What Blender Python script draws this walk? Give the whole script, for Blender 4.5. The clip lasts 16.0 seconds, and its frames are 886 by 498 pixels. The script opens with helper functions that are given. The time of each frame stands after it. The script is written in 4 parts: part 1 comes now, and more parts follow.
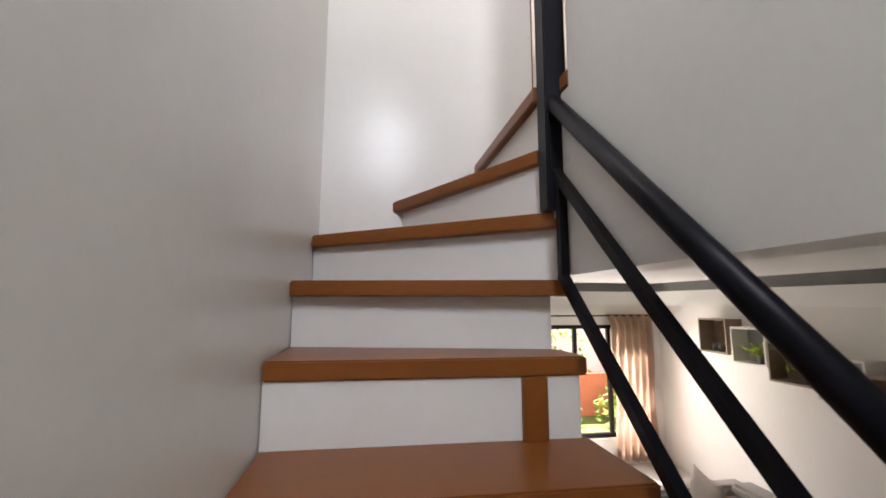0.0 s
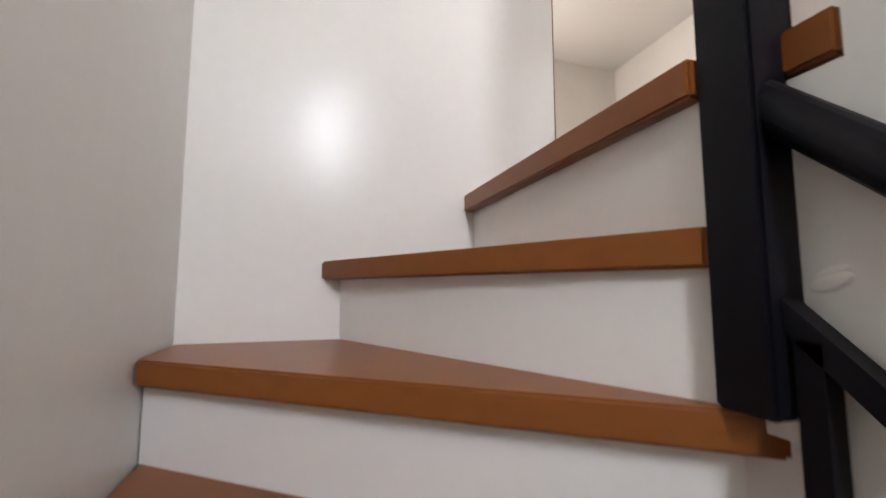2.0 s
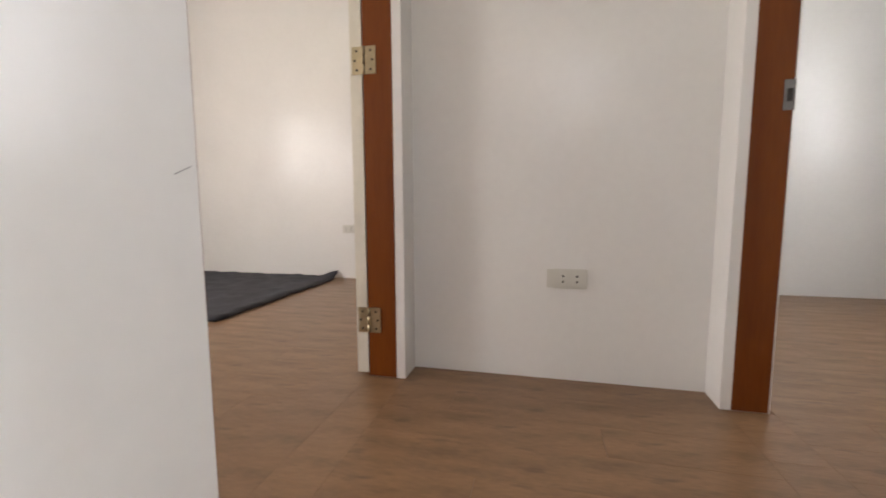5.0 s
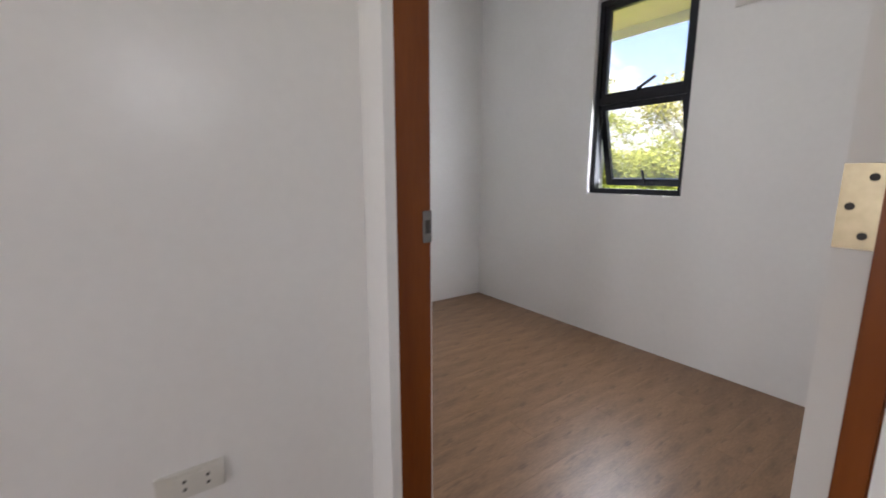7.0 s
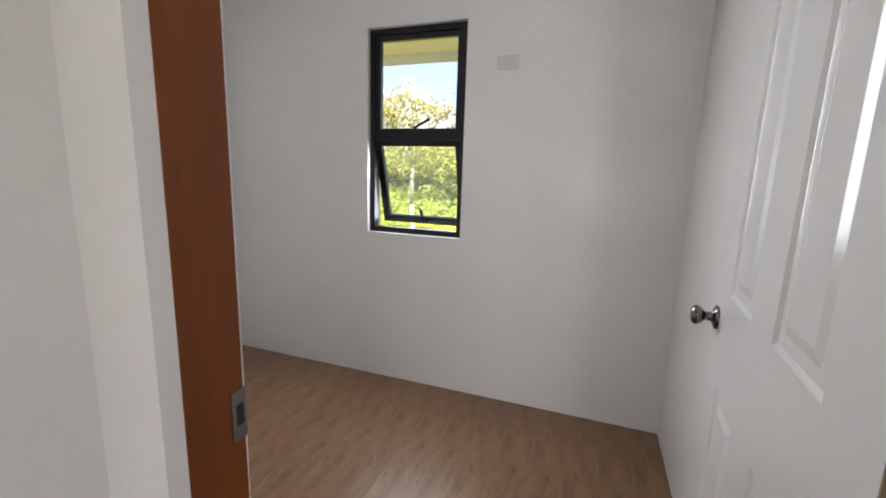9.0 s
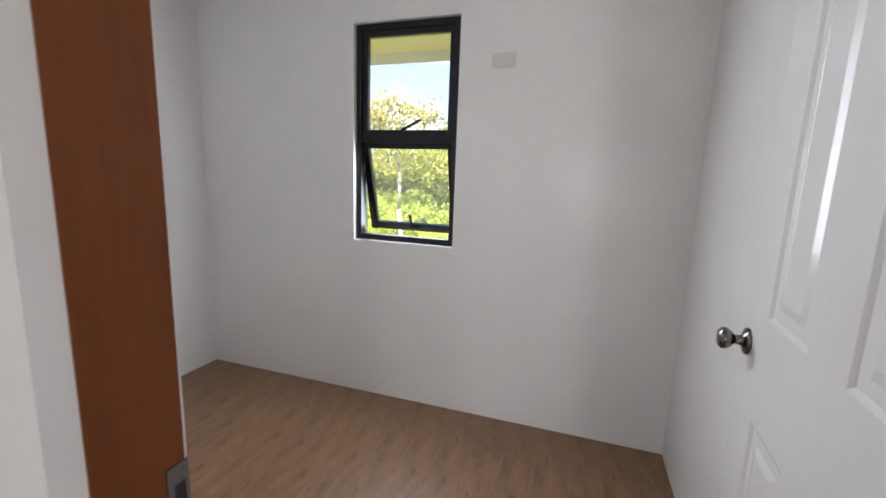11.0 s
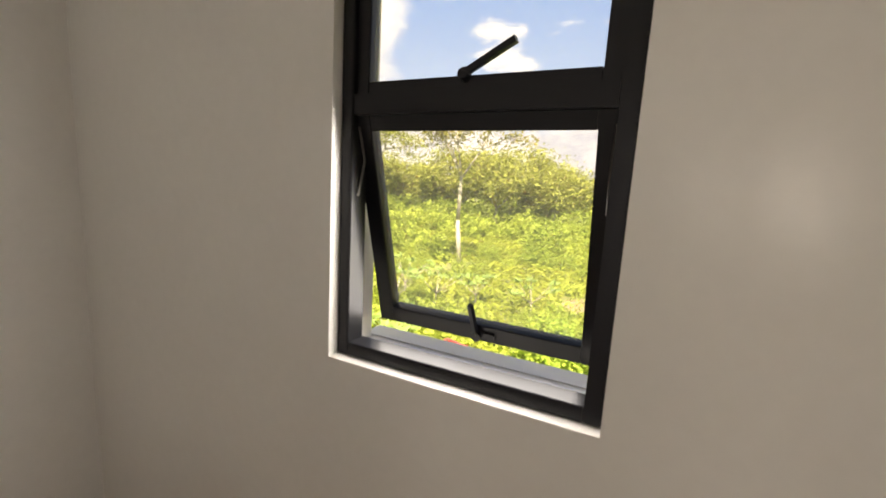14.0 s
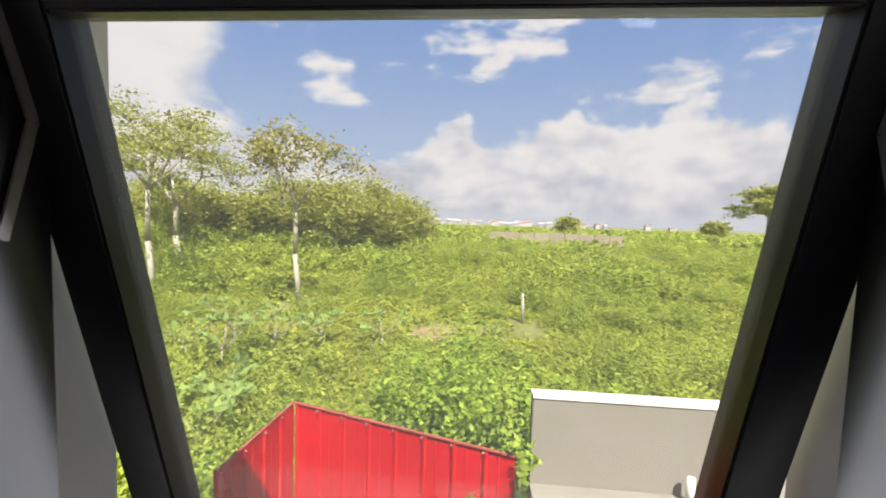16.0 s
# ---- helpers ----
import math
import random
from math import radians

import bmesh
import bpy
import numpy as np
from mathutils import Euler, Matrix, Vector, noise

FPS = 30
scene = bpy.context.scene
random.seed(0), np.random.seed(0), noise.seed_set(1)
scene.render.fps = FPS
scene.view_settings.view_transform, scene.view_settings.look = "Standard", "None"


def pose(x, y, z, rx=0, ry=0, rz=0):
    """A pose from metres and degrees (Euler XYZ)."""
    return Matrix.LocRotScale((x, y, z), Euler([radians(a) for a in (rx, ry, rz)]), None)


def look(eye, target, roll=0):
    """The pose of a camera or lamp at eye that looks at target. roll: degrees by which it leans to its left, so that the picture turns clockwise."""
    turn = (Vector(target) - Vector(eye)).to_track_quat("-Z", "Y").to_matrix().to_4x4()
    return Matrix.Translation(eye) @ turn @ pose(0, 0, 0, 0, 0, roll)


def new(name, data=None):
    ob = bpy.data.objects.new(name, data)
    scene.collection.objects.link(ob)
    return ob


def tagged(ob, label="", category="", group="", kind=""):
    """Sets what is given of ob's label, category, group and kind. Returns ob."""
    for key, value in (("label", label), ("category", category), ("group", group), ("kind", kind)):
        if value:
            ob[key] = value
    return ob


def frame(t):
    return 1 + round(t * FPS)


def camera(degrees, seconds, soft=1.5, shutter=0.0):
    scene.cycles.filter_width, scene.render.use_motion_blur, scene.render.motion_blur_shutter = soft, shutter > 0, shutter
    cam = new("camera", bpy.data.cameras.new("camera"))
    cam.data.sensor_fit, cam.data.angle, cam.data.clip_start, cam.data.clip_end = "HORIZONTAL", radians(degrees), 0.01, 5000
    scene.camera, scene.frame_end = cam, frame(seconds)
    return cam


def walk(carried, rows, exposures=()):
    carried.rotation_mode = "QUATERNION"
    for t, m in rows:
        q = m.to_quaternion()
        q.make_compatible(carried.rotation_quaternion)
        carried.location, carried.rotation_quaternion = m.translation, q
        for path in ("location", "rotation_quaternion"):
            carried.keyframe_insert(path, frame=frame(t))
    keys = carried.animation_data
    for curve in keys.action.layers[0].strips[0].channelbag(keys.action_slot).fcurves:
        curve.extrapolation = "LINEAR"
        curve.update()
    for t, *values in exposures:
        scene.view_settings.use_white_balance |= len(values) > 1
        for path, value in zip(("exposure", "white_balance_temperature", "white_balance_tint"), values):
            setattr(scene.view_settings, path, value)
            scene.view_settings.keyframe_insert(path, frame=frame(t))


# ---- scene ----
cam = camera(93.6, 16.0, 1.7, 0.3)
PATH = [
    (0, (0.242, -1.828, -0.631), (0.56, 0.13, -0.377), 0.1),
    (0.5, (0.279, -1.614, -0.619), (0.579, 0.347, -0.36), -0.1),
    (1, (0.268, -1.445, -0.534), (0.603, 0.515, -0.318), -0.7),
    (1.5, (0.240, -1.260, -0.400), (0.679, 0.690, -0.197), -0.8),
    (2, (0.299, -1.072, -0.258), (0.879, 0.834, -0.066), 0.0),
    (2.5, (0.307, -0.903, -0.134), (1.077, 0.936, 0.034), -0.3),
    (3, (0.326, -0.78, 0.006), (1.394, 0.901, 0.160), -0.9),
    (3.2, (0.354, -0.713, 0.022), (1.505, 0.918, 0.136), -0.6),
    (5.3, (0.702, -0.235, 0.69), (2.686, -0.078, 0.465), 0.0),
    (5.5, (0.737, -0.191, 0.707), (2.724, -0.240, 0.479), 0.1),
    (6, (0.795, -0.225, 0.884), (2.727, -0.659, 0.588), -0.2),
    (6.5, (0.98, -0.253, 0.945), (2.77, -1.063, 0.576), 0.8),
    (7, (1.135, -0.39, 1.085), (2.743, -1.527, 0.731), 0.0),
    (7.5, (1.33, -0.46, 1.14), (2.69, -1.86, 0.738), 0.9),
    (8, (1.445, -0.466, 1.28), (2.618, -2.03, 0.86), 0.8),
    (8.5, (1.492, -0.526, 1.315), (2.41, -2.258, 0.914), 1.4),
    (9, (1.555, -0.53, 1.335), (2.223, -2.381, 0.978), 1.8),
    (9.2, (1.575, -0.508, 1.33), (2.174, -2.388, 1.016), 1.6),
    (11.3, (1.655, -0.757, 1.336), (2.277, -2.630, 0.987), 2.3),
    (11.5, (1.695, -0.856, 1.335), (2.399, -2.688, 0.924), 2.2),
    (12, (1.896, -1.084, 1.316), (2.745, -2.819, 0.797), 2.3),
    (12.5, (1.988, -1.356, 1.331), (2.973, -3.017, 0.811), 2.7),
    (13, (1.967, -1.666, 1.334), (3.059, -3.284, 0.896), 3.3),
    (13.5, (2.07, -1.862, 1.343), (3.083, -3.544, 0.964), 3.6),
    (14, (2.249, -2.1, 1.383), (3.122, -3.872, 1.074), 3.3),
    (14.5, (2.348, -2.309, 1.374), (3.109, -4.157, 1.187), 2.3),
    (15, (2.433, -2.517, 1.39), (2.984, -4.438, 1.230), 1.5),
    (15.5, (2.523, -2.614, 1.377), (2.888, -4.577, 1.242), 1.9),
    (16, (2.554, -2.635, 1.367), (2.715, -4.623, 1.233), 1.9),
]
EXPOSURE = [(0, 1.6, 6600, 17), (1.5, 1.7, 6600, 17), (2.5, 1.76, 6900, 17), (3.2, 1.74, 6900, 17), (5.5, 1.58, 6450, 15), (6.5, 1.38, 6150, 16), (8, 1.28, 6000, 15), (9, 1.34, 6150, 15), (11.5, 1.42, 6000, 15), (12.5, 1.22, 6350, 16), (13.5, 0.97, 7100, 16), (14, 0.86, 7700, 15), (14.6, 0.68, 8400, 16), (15.1, 0.42, 7000, 15), (15.5, 0.36, 6450, 15), (16, 0.2, 6400, 15)]
walk(cam, [(t, look(eye, target, roll)) for t, eye, target, roll in PATH], EXPOSURE)

# ---- world, sun and large lights ----
SUN_EL, SUN_AZ = 54.0, 112.0          # azimuth: where the sun stands, degrees from +x towards +y
world = bpy.data.worlds.new("sky")
scene.world = world
world.use_nodes = True
wn = world.node_tree.nodes
sky = wn.new("ShaderNodeTexSky")
sky.sky_type, sky.sun_disc = "NISHITA", False
sky.sun_elevation, sky.sun_rotation = radians(SUN_EL), radians(90 - SUN_AZ)
wn["Background"].inputs["Strength"].default_value = 0.08
world.node_tree.links.new(sky.outputs[0], wn["Background"].inputs["Color"])


def lamp(name, kind, m, energy, color=(1, 1, 1), size=(1, 1)):
    d = bpy.data.lights.new(name, kind)
    d.energy, d.color = energy, color
    if kind == "AREA":
        d.shape, d.size, d.size_y = "RECTANGLE", size[0], size[1]
    ob = new(name, d)
    ob.matrix_world = m
    return ob


sun_dir = Vector((math.cos(radians(SUN_AZ)) * math.cos(radians(SUN_EL)), math.sin(radians(SUN_AZ)) * math.cos(radians(SUN_EL)), math.sin(radians(SUN_EL))))
sun = lamp("sun", "SUN", look(sun_dir * 30, (0, 0, 0)), 11.0, (1.0, 0.94, 0.83))
sun.data.angle = radians(0.6)
# daylight entering at the window openings
lamp("window_light", "AREA", look((2.59, -2.84, 1.56), (2.55, -1.0, 1.1)), 9.0, (0.95, 0.98, 1.0), (0.5, 1.1))
lamp("room_window_light", "AREA", look((0.56, 3.27, 1.42), (1.0, 1.0, 1.2)), 12, (1.0, 0.97, 0.93), (0.48, 1.12))
lamp("room_window_light", "AREA", look((1.72, 3.27, 1.42), (2.6, 2.2, 1.0)), 8.5, (1.0, 0.97, 0.93), (0.52, 1.12))
lamp("stair_window_light", "AREA", look((0.37, -3.44, 1.4), (0.4, 0, 0.6)), 15.5, (0.86, 0.93, 1.0), (0.44, 0.95))
# added fill for the hall, set in a made-up west window out of view
lamp("landing_window_light", "AREA", look((0.01, -0.6, 1.6), (1.6, -0.5, 0.5)), 2.6, (1.0, 0.95, 0.88), (0.7, 0.55))
lamp("front_window_light", "AREA", look((3.06, 3.27, -1.63), (2.6, 0.0, -1.9)), 14, (1.0, 0.95, 0.9), (1.3, 1.3))

# ---- materials ----


def mat(name, c, rough=0.5, vary=0.06, scale=6.0, fine=60.0, bump=0.02, metal=0.0, spec=0.5, c2=None, stretch=(1, 1, 1), island=0.0, rnd=0.0, coat=0.0, fleck=None):
    """A surface with colour variation at two scales, fine relief and uneven gloss."""
    m = bpy.data.materials.new(name)
    m.use_nodes = True
    n, l = m.node_tree.nodes, m.node_tree.links
    b = n["Principled BSDF"]
    tc, mp = n.new("ShaderNodeTexCoord"), n.new("ShaderNodeMapping")
    mp.inputs["Scale"].default_value = stretch
    l.new(tc.outputs["Object"], mp.inputs["Vector"])
    n1, n2 = n.new("ShaderNodeTexNoise"), n.new("ShaderNodeTexNoise")
    n1.inputs["Scale"].default_value, n2.inputs["Scale"].default_value = scale, fine
    n1.inputs["Detail"].default_value = n2.inputs["Detail"].default_value = 4
    for q in (n1, n2):
        l.new(mp.outputs[0], q.inputs["Vector"])
    mixer = n.new("ShaderNodeMix")
    mixer.data_type = "RGBA"
    a2 = c2 or tuple(max(0.0, v * (1 - 2.2 * vary)) for v in c)
    a1 = c if c2 else tuple(min(1.0, v * (1 + vary)) for v in c)
    mixer.inputs[6].default_value, mixer.inputs[7].default_value = (*a1, 1), (*a2, 1)
    add = n.new("ShaderNodeMath")
    add.operation = "MULTIPLY_ADD"
    l.new(n2.outputs[0], add.inputs[0])
    add.inputs[1].default_value = 0.45
    l.new(n1.outputs[0], add.inputs[2])
    ramp = n.new("ShaderNodeMapRange")
    ramp.inputs["From Min"].default_value, ramp.inputs["From Max"].default_value = 0.4, 1.05
    l.new(add.outputs[0], ramp.inputs["Value"])
    l.new(ramp.outputs[0], mixer.inputs[0])
    out = mixer.outputs[2]
    if fleck:
        n3, fr, fm = n.new("ShaderNodeTexNoise"), n.new("ShaderNodeMapRange"), n.new("ShaderNodeMix")
        n3.inputs["Scale"].default_value, n3.inputs["Detail"].default_value = 4.2, 3
        fr.inputs["From Min"].default_value, fr.inputs["From Max"].default_value, fr.inputs["To Max"].default_value = 0.6, 0.74, 0.75
        fm.data_type = "RGBA"
        fm.inputs[7].default_value = (*fleck, 1)
        l.new(mp.outputs[0], n3.inputs["Vector"])
        l.new(n3.outputs[0], fr.inputs["Value"])
        l.new(fr.outputs[0], fm.inputs[0])
        l.new(out, fm.inputs[6])
        out = fm.outputs[2]
    if rnd or island:
        src = n.new("ShaderNodeObjectInfo").outputs["Random"] if rnd else n.new("ShaderNodeNewGeometry").outputs["Random Per Island"]
        hsv = n.new("ShaderNodeHueSaturation")
        mr = n.new("ShaderNodeMapRange")
        k = rnd or island
        mr.inputs["To Min"].default_value, mr.inputs["To Max"].default_value = 1 - k, 1 + k
        l.new(src, mr.inputs["Value"])
        l.new(mr.outputs[0], hsv.inputs["Value"])
        l.new(out, hsv.inputs["Color"])
        out = hsv.outputs[0]
    l.new(out, b.inputs["Base Color"])
    rr = n.new("ShaderNodeMapRange")
    rr.inputs["To Min"].default_value, rr.inputs["To Max"].default_value = max(0.02, rough - 0.06), min(1, rough + 0.08)
    l.new(n1.outputs[0], rr.inputs["Value"])
    l.new(rr.outputs[0], b.inputs["Roughness"])
    b.inputs["Metallic"].default_value = metal
    b.inputs["Specular IOR Level"].default_value = spec
    b.inputs["Coat Weight"].default_value = coat
    if bump:
        bp = n.new("ShaderNodeBump")
        bp.inputs["Strength"].default_value, bp.inputs["Distance"].default_value = min(1, bump * 10), 0.004
        l.new(add.outputs[0], bp.inputs["Height"])
        l.new(bp.outputs[0], b.inputs["Normal"])
    return m


def leaf_mat(name, c, c2, island=0.35, scale=0.35):
    """Leaves that let some light through."""
    m = mat(name, c, 0.65, 0.1, scale, 3.0, 0.0, c2=c2, island=island, spec=0.2)
    n, l = m.node_tree.nodes, m.node_tree.links
    b = n["Principled BSDF"]
    tl, mx = n.new("ShaderNodeBsdfTranslucent"), n.new("ShaderNodeMixShader")
    l.new(b.inputs["Base Color"].links[0].from_socket, tl.inputs["Color"])
    mx.inputs[0].default_value = 0.45
    l.new(b.outputs[0], mx.inputs[1])
    l.new(tl.outputs[0], mx.inputs[2])
    l.new(mx.outputs[0], n["Material Output"].inputs["Surface"])
    return m


def glass_mat(name):
    m = bpy.data.materials.new(name)
    m.use_nodes = True
    n, l = m.node_tree.nodes, m.node_tree.links
    n.remove(n["Principled BSDF"])
    tr, gl, mx = n.new("ShaderNodeBsdfTransparent"), n.new("ShaderNodeBsdfGlossy"), n.new("ShaderNodeMixShader")
    lw, pw, ad = n.new("ShaderNodeLayerWeight"), n.new("ShaderNodeMath"), n.new("ShaderNodeMath")
    pw.operation, ad.operation = "POWER", "MULTIPLY_ADD"
    pw.inputs[1].default_value, ad.inputs[1].default_value, ad.inputs[2].default_value = 4.0, 0.35, 0.02
    tr.inputs["Color"].default_value = (0.93, 0.93, 0.91, 1)
    gl.inputs["Roughness"].default_value = 0.03
    l.new(lw.outputs["Facing"], pw.inputs[0])
    l.new(pw.outputs[0], ad.inputs[0])
    l.new(ad.outputs[0], mx.inputs[0])
    l.new(tr.outputs[0], mx.inputs[1])
    l.new(gl.outputs[0], mx.inputs[2])
    film, dust = n.new("ShaderNodeBsdfTranslucent"), n.new("ShaderNodeMixShader")
    film.inputs["Color"].default_value = (0.9, 0.9, 0.86, 1)
    dust.inputs[0].default_value = 0.07
    l.new(mx.outputs[0], dust.inputs[1])
    l.new(film.outputs[0], dust.inputs[2])
    l.new(dust.outputs[0], n["Material Output"].inputs["Surface"])
    return m


WALL = mat("white_gloss_paint", (0.78, 0.765, 0.735), 0.2, 0.025, 2.2, 34, 0.014, spec=0.22)
WALL_GREY = mat("grey_paint", (0.72, 0.715, 0.685), 0.5, 0.03, 1.5, 45, 0.012)
CEIL = mat("ceiling_paint", (0.8, 0.79, 0.77), 0.7, 0.02, 1.3, 45, 0.01)
TREAD = mat("stained_tread_wood", (0.25, 0.082, 0.016), 0.33, 0.1, 3, 60, 0.0, stretch=(0.5, 0.5, 1), c2=(0.18, 0.052, 0.010), spec=0.35)
JAMB = mat("stained_jamb_wood", (0.21, 0.056, 0.007), 0.33, 0.1, 4, 50, 0.01, stretch=(3, 3, 0.25), c2=(0.13, 0.03, 0.004), spec=0.28)
STEEL = mat("black_painted_steel", (0.004, 0.004, 0.007), 0.4, 0.1, 9, 90, 0.01, spec=0.18)
ALU = mat("black_aluminium", (0.007, 0.007, 0.010), 0.33, 0.1, 9, 120, 0.004, spec=0.3)
FLOOR = mat("vinyl_plank", (0.285, 0.160, 0.080), 0.36, 0.1, 3.0, 24, 0.008, stretch=(6, 1.3, 1), c2=(0.125, 0.068, 0.031), rnd=0.05, spec=0.5, fleck=(0.055, 0.028, 0.012))
JOINT = mat("plank_joint", (0.19, 0.105, 0.052), 0.6)
DOOR = mat("white_door_enamel", (0.78, 0.77, 0.74), 0.17, 0.02, 2, 50, 0.004)
DOOR_EDGE = mat("cream_door_edge", (0.7, 0.66, 0.56), 0.5, 0.05, 4, 60, 0.01)
BRASS = mat("antique_brass", (0.5, 0.42, 0.28), 0.35, 0.12, 12, 90, 0.01, metal=0.9)
NICKEL = mat("dark_nickel", (0.2, 0.19, 0.18), 0.18, 0.1, 12, 90, 0.0, metal=1.0)
STAY = mat("dull_stay_metal", (0.10, 0.095, 0.09), 0.6, 0.15, 20, 90, 0.01)
HOLE = mat("dark_screw", (0.03, 0.025, 0.02), 0.5, 0.05)
PLATE = mat("ivory_plastic", (0.62, 0.6, 0.54), 0.35, 0.03, 6, 80, 0.002)
RUG = mat("charcoal_rug", (0.06, 0.06, 0.07), 0.95, 0.25, 9, 70, 0.08, c2=(0.03, 0.03, 0.036))
GLASS = glass_mat("window_glass")
SILL = mat("white_sill_paint", (0.78, 0.78, 0.77), 0.55, 0.05, 3, 40, 0.02)
EAVE = mat("cream_eave", (0.72, 0.66, 0.42), 0.6, 0.04, 3, 40, 0.02)
RENDERW = mat("house_render", (0.66, 0.62, 0.52), 0.8, 0.06, 2, 30, 0.03)


# ---- mesh helpers ----
def box(bm, x0, x1, y0, y1, z0, z1):
    r = bmesh.ops.create_cube(bm, size=1)["verts"]
    for v in r:
        v.co = Vector((x0 if v.co.x < 0 else x1, y0 if v.co.y < 0 else y1, z0 if v.co.z < 0 else z1))
    return r


def bevel(bm, w=0.004, seg=2):
    bmesh.ops.bevel(bm, geom=list(bm.edges), offset=w, segments=seg, affect="EDGES", clamp_overlap=True)
    return bm


def mesh_from(name, bm, material, smooth=False):
    me = bpy.data.meshes.new(name)
    bm.to_mesh(me)
    bm.free()
    if smooth:
        for p in me.polygons:
            p.use_smooth = True
    for q in material if isinstance(material, (list, tuple)) else [material]:
        me.materials.append(q)
    return me


def part(name, bm, material, parent=None, label="", smooth=False):
    ob = new(name, mesh_from(name, bm, material, smooth))
    if parent is not None:
        ob.parent = parent
    if label:
        tagged(ob, label)
    return ob


def boxes(name, material, dims, parent=None, label="", bev=0.0, kind=""):
    bm = bmesh.new()
    for d in dims:
        box(bm, *d)
    if bev:
        bevel(bm, bev)
    ob = part(name, bm, material, parent, label)
    if kind:
        tagged(ob, kind=kind)
    return ob


def thing(name, label, category, group="", at=(0, 0, 0)):
    ob = new(name)
    ob.location = at
    ob.empty_display_size = 0.1
    return tagged(ob, label, category, group)


def prism(bm, pts, z0, z1):
    """An upright prism over a plan polygon."""
    lo = [bm.verts.new((x, y, z0)) for x, y in pts]
    hi = [bm.verts.new((x, y, z1)) for x, y in pts]
    bm.faces.new(lo[::-1])
    bm.faces.new(hi)
    k = len(pts)
    for i in range(k):
        bm.faces.new((lo[i], lo[(i + 1) % k], hi[(i + 1) % k], hi[i]))
    bmesh.ops.recalc_face_normals(bm, faces=bm.faces)
    return bm


def tube(bm, a, b, r0, r1=None, seg=10):
    """A tapered rod from a to b."""
    a, b = Vector(a), Vector(b)
    q = (b - a).to_track_quat("Z", "Y").to_matrix().to_4x4()
    bmesh.ops.create_cone(bm, cap_ends=True, segments=seg, radius1=r0, radius2=r0 if r1 is None else r1, depth=(b - a).length,
                          matrix=Matrix.Translation((a + b) / 2) @ q)


def bar(bm, a, b, w, h):
    """A square bar from a to b, w wide and h high."""
    a, b = Vector(a), Vector(b)
    d = (b - a).normalized()
    side = d.cross(Vector((0, 0, 1)))
    side = Vector((1, 0, 0)) if side.length < 1e-4 else side.normalized()
    up = side.cross(d)
    vs = [[bm.verts.new(p + side * sx * w / 2 + up * sz * h / 2) for sx, sz in ((-1, -1), (1, -1), (1, 1), (-1, 1))] for p in (a, b)]
    for i in range(4):
        bm.faces.new((vs[0][i], vs[0][(i + 1) % 4], vs[1][(i + 1) % 4], vs[1][i]))
    bm.faces.new(vs[0][::-1])
    bm.faces.new(vs[1])
    bmesh.ops.recalc_face_normals(bm, faces=bm.faces)


# ---- plan numbers ----
R = 0.19                     # riser
G0 = -14 * R                 # ground floor
CH = 2.62                    # upper ceiling
OUT_X = 2.183                # hall end wall
JX, J1, J2 = 2.058, 0.198, -0.899
EAST, SOUTH, NORTH = 4.01, -2.83, 3.3
WEST2 = 1.134                # west wall of the window room
GROUND = -2.78

# ---- large structure ----
# the opening at y -0.97 to -0.23 is added for the landing fill
boxes("wall_west", WALL, [(-0.15, 0, -3.6, 3.45, G0, 1.3), (-0.15, 0, -3.6, 3.45, 1.9, CH), (-0.15, 0, -3.6, -0.97, 1.3, 1.9), (-0.15, 0, -0.23, 3.45, 1.3, 1.9)], kind="structure")
boxes("wall_stair_back", WALL, [(0, 0.98, 0, 0.31, -0.75, CH)], kind="structure")
boxes("wall_stair_back_lower", WALL, [(0, 0.72, 0.002, 0.31, G0, -0.75)], kind="structure")
boxes("wall_hall_end", WALL, [(OUT_X, OUT_X + 0.1, J2, 0.2, 0, CH)], kind="structure")
boxes("wall_hall_north", WALL, [(JX + 0.002, EAST, 0.166, 0.306, 0, CH), (0.98, JX + 0.002, 0.166, 0.306, 2.1, CH)], kind="structure")
boxes("wall_hall_south", WALL, [(JX + 0.002, EAST, -1.006, -0.87, 0, CH), (1.182, JX + 0.002, -1.02, -0.882, 2.1, CH), (0.86, 1.182, -1.02, -0.882, 0, CH)], kind="structure")
boxes("wall_stair_side", WALL_GREY, [(0.745, 0.86, -3.6, -0.838, -0.56, CH), (0.745, 0.86, -0.838, -0.70, -0.56, -0.05)], kind="structure")
boxes("wall_room_west", WALL, [(0.86, WEST2, -3.0, -1.02, 0, CH)], kind="structure")
W0, W1, WZ0, WZ1 = 2.283, 2.897, 0.96, 2.155
boxes("wall_south", WALL, [(WEST2, W0, SOUTH - 0.17, SOUTH, 0, CH), (W1, EAST, SOUTH - 0.17, SOUTH, 0, CH), (W0, W1, SOUTH - 0.17, SOUTH, 0, WZ0), (W0, W1, SOUTH - 0.17, SOUTH, WZ1, CH)], kind="structure")
boxes("wall_east", WALL, [(EAST, EAST + 0.15, -3.0, 3.45, G0, CH)], kind="structure")
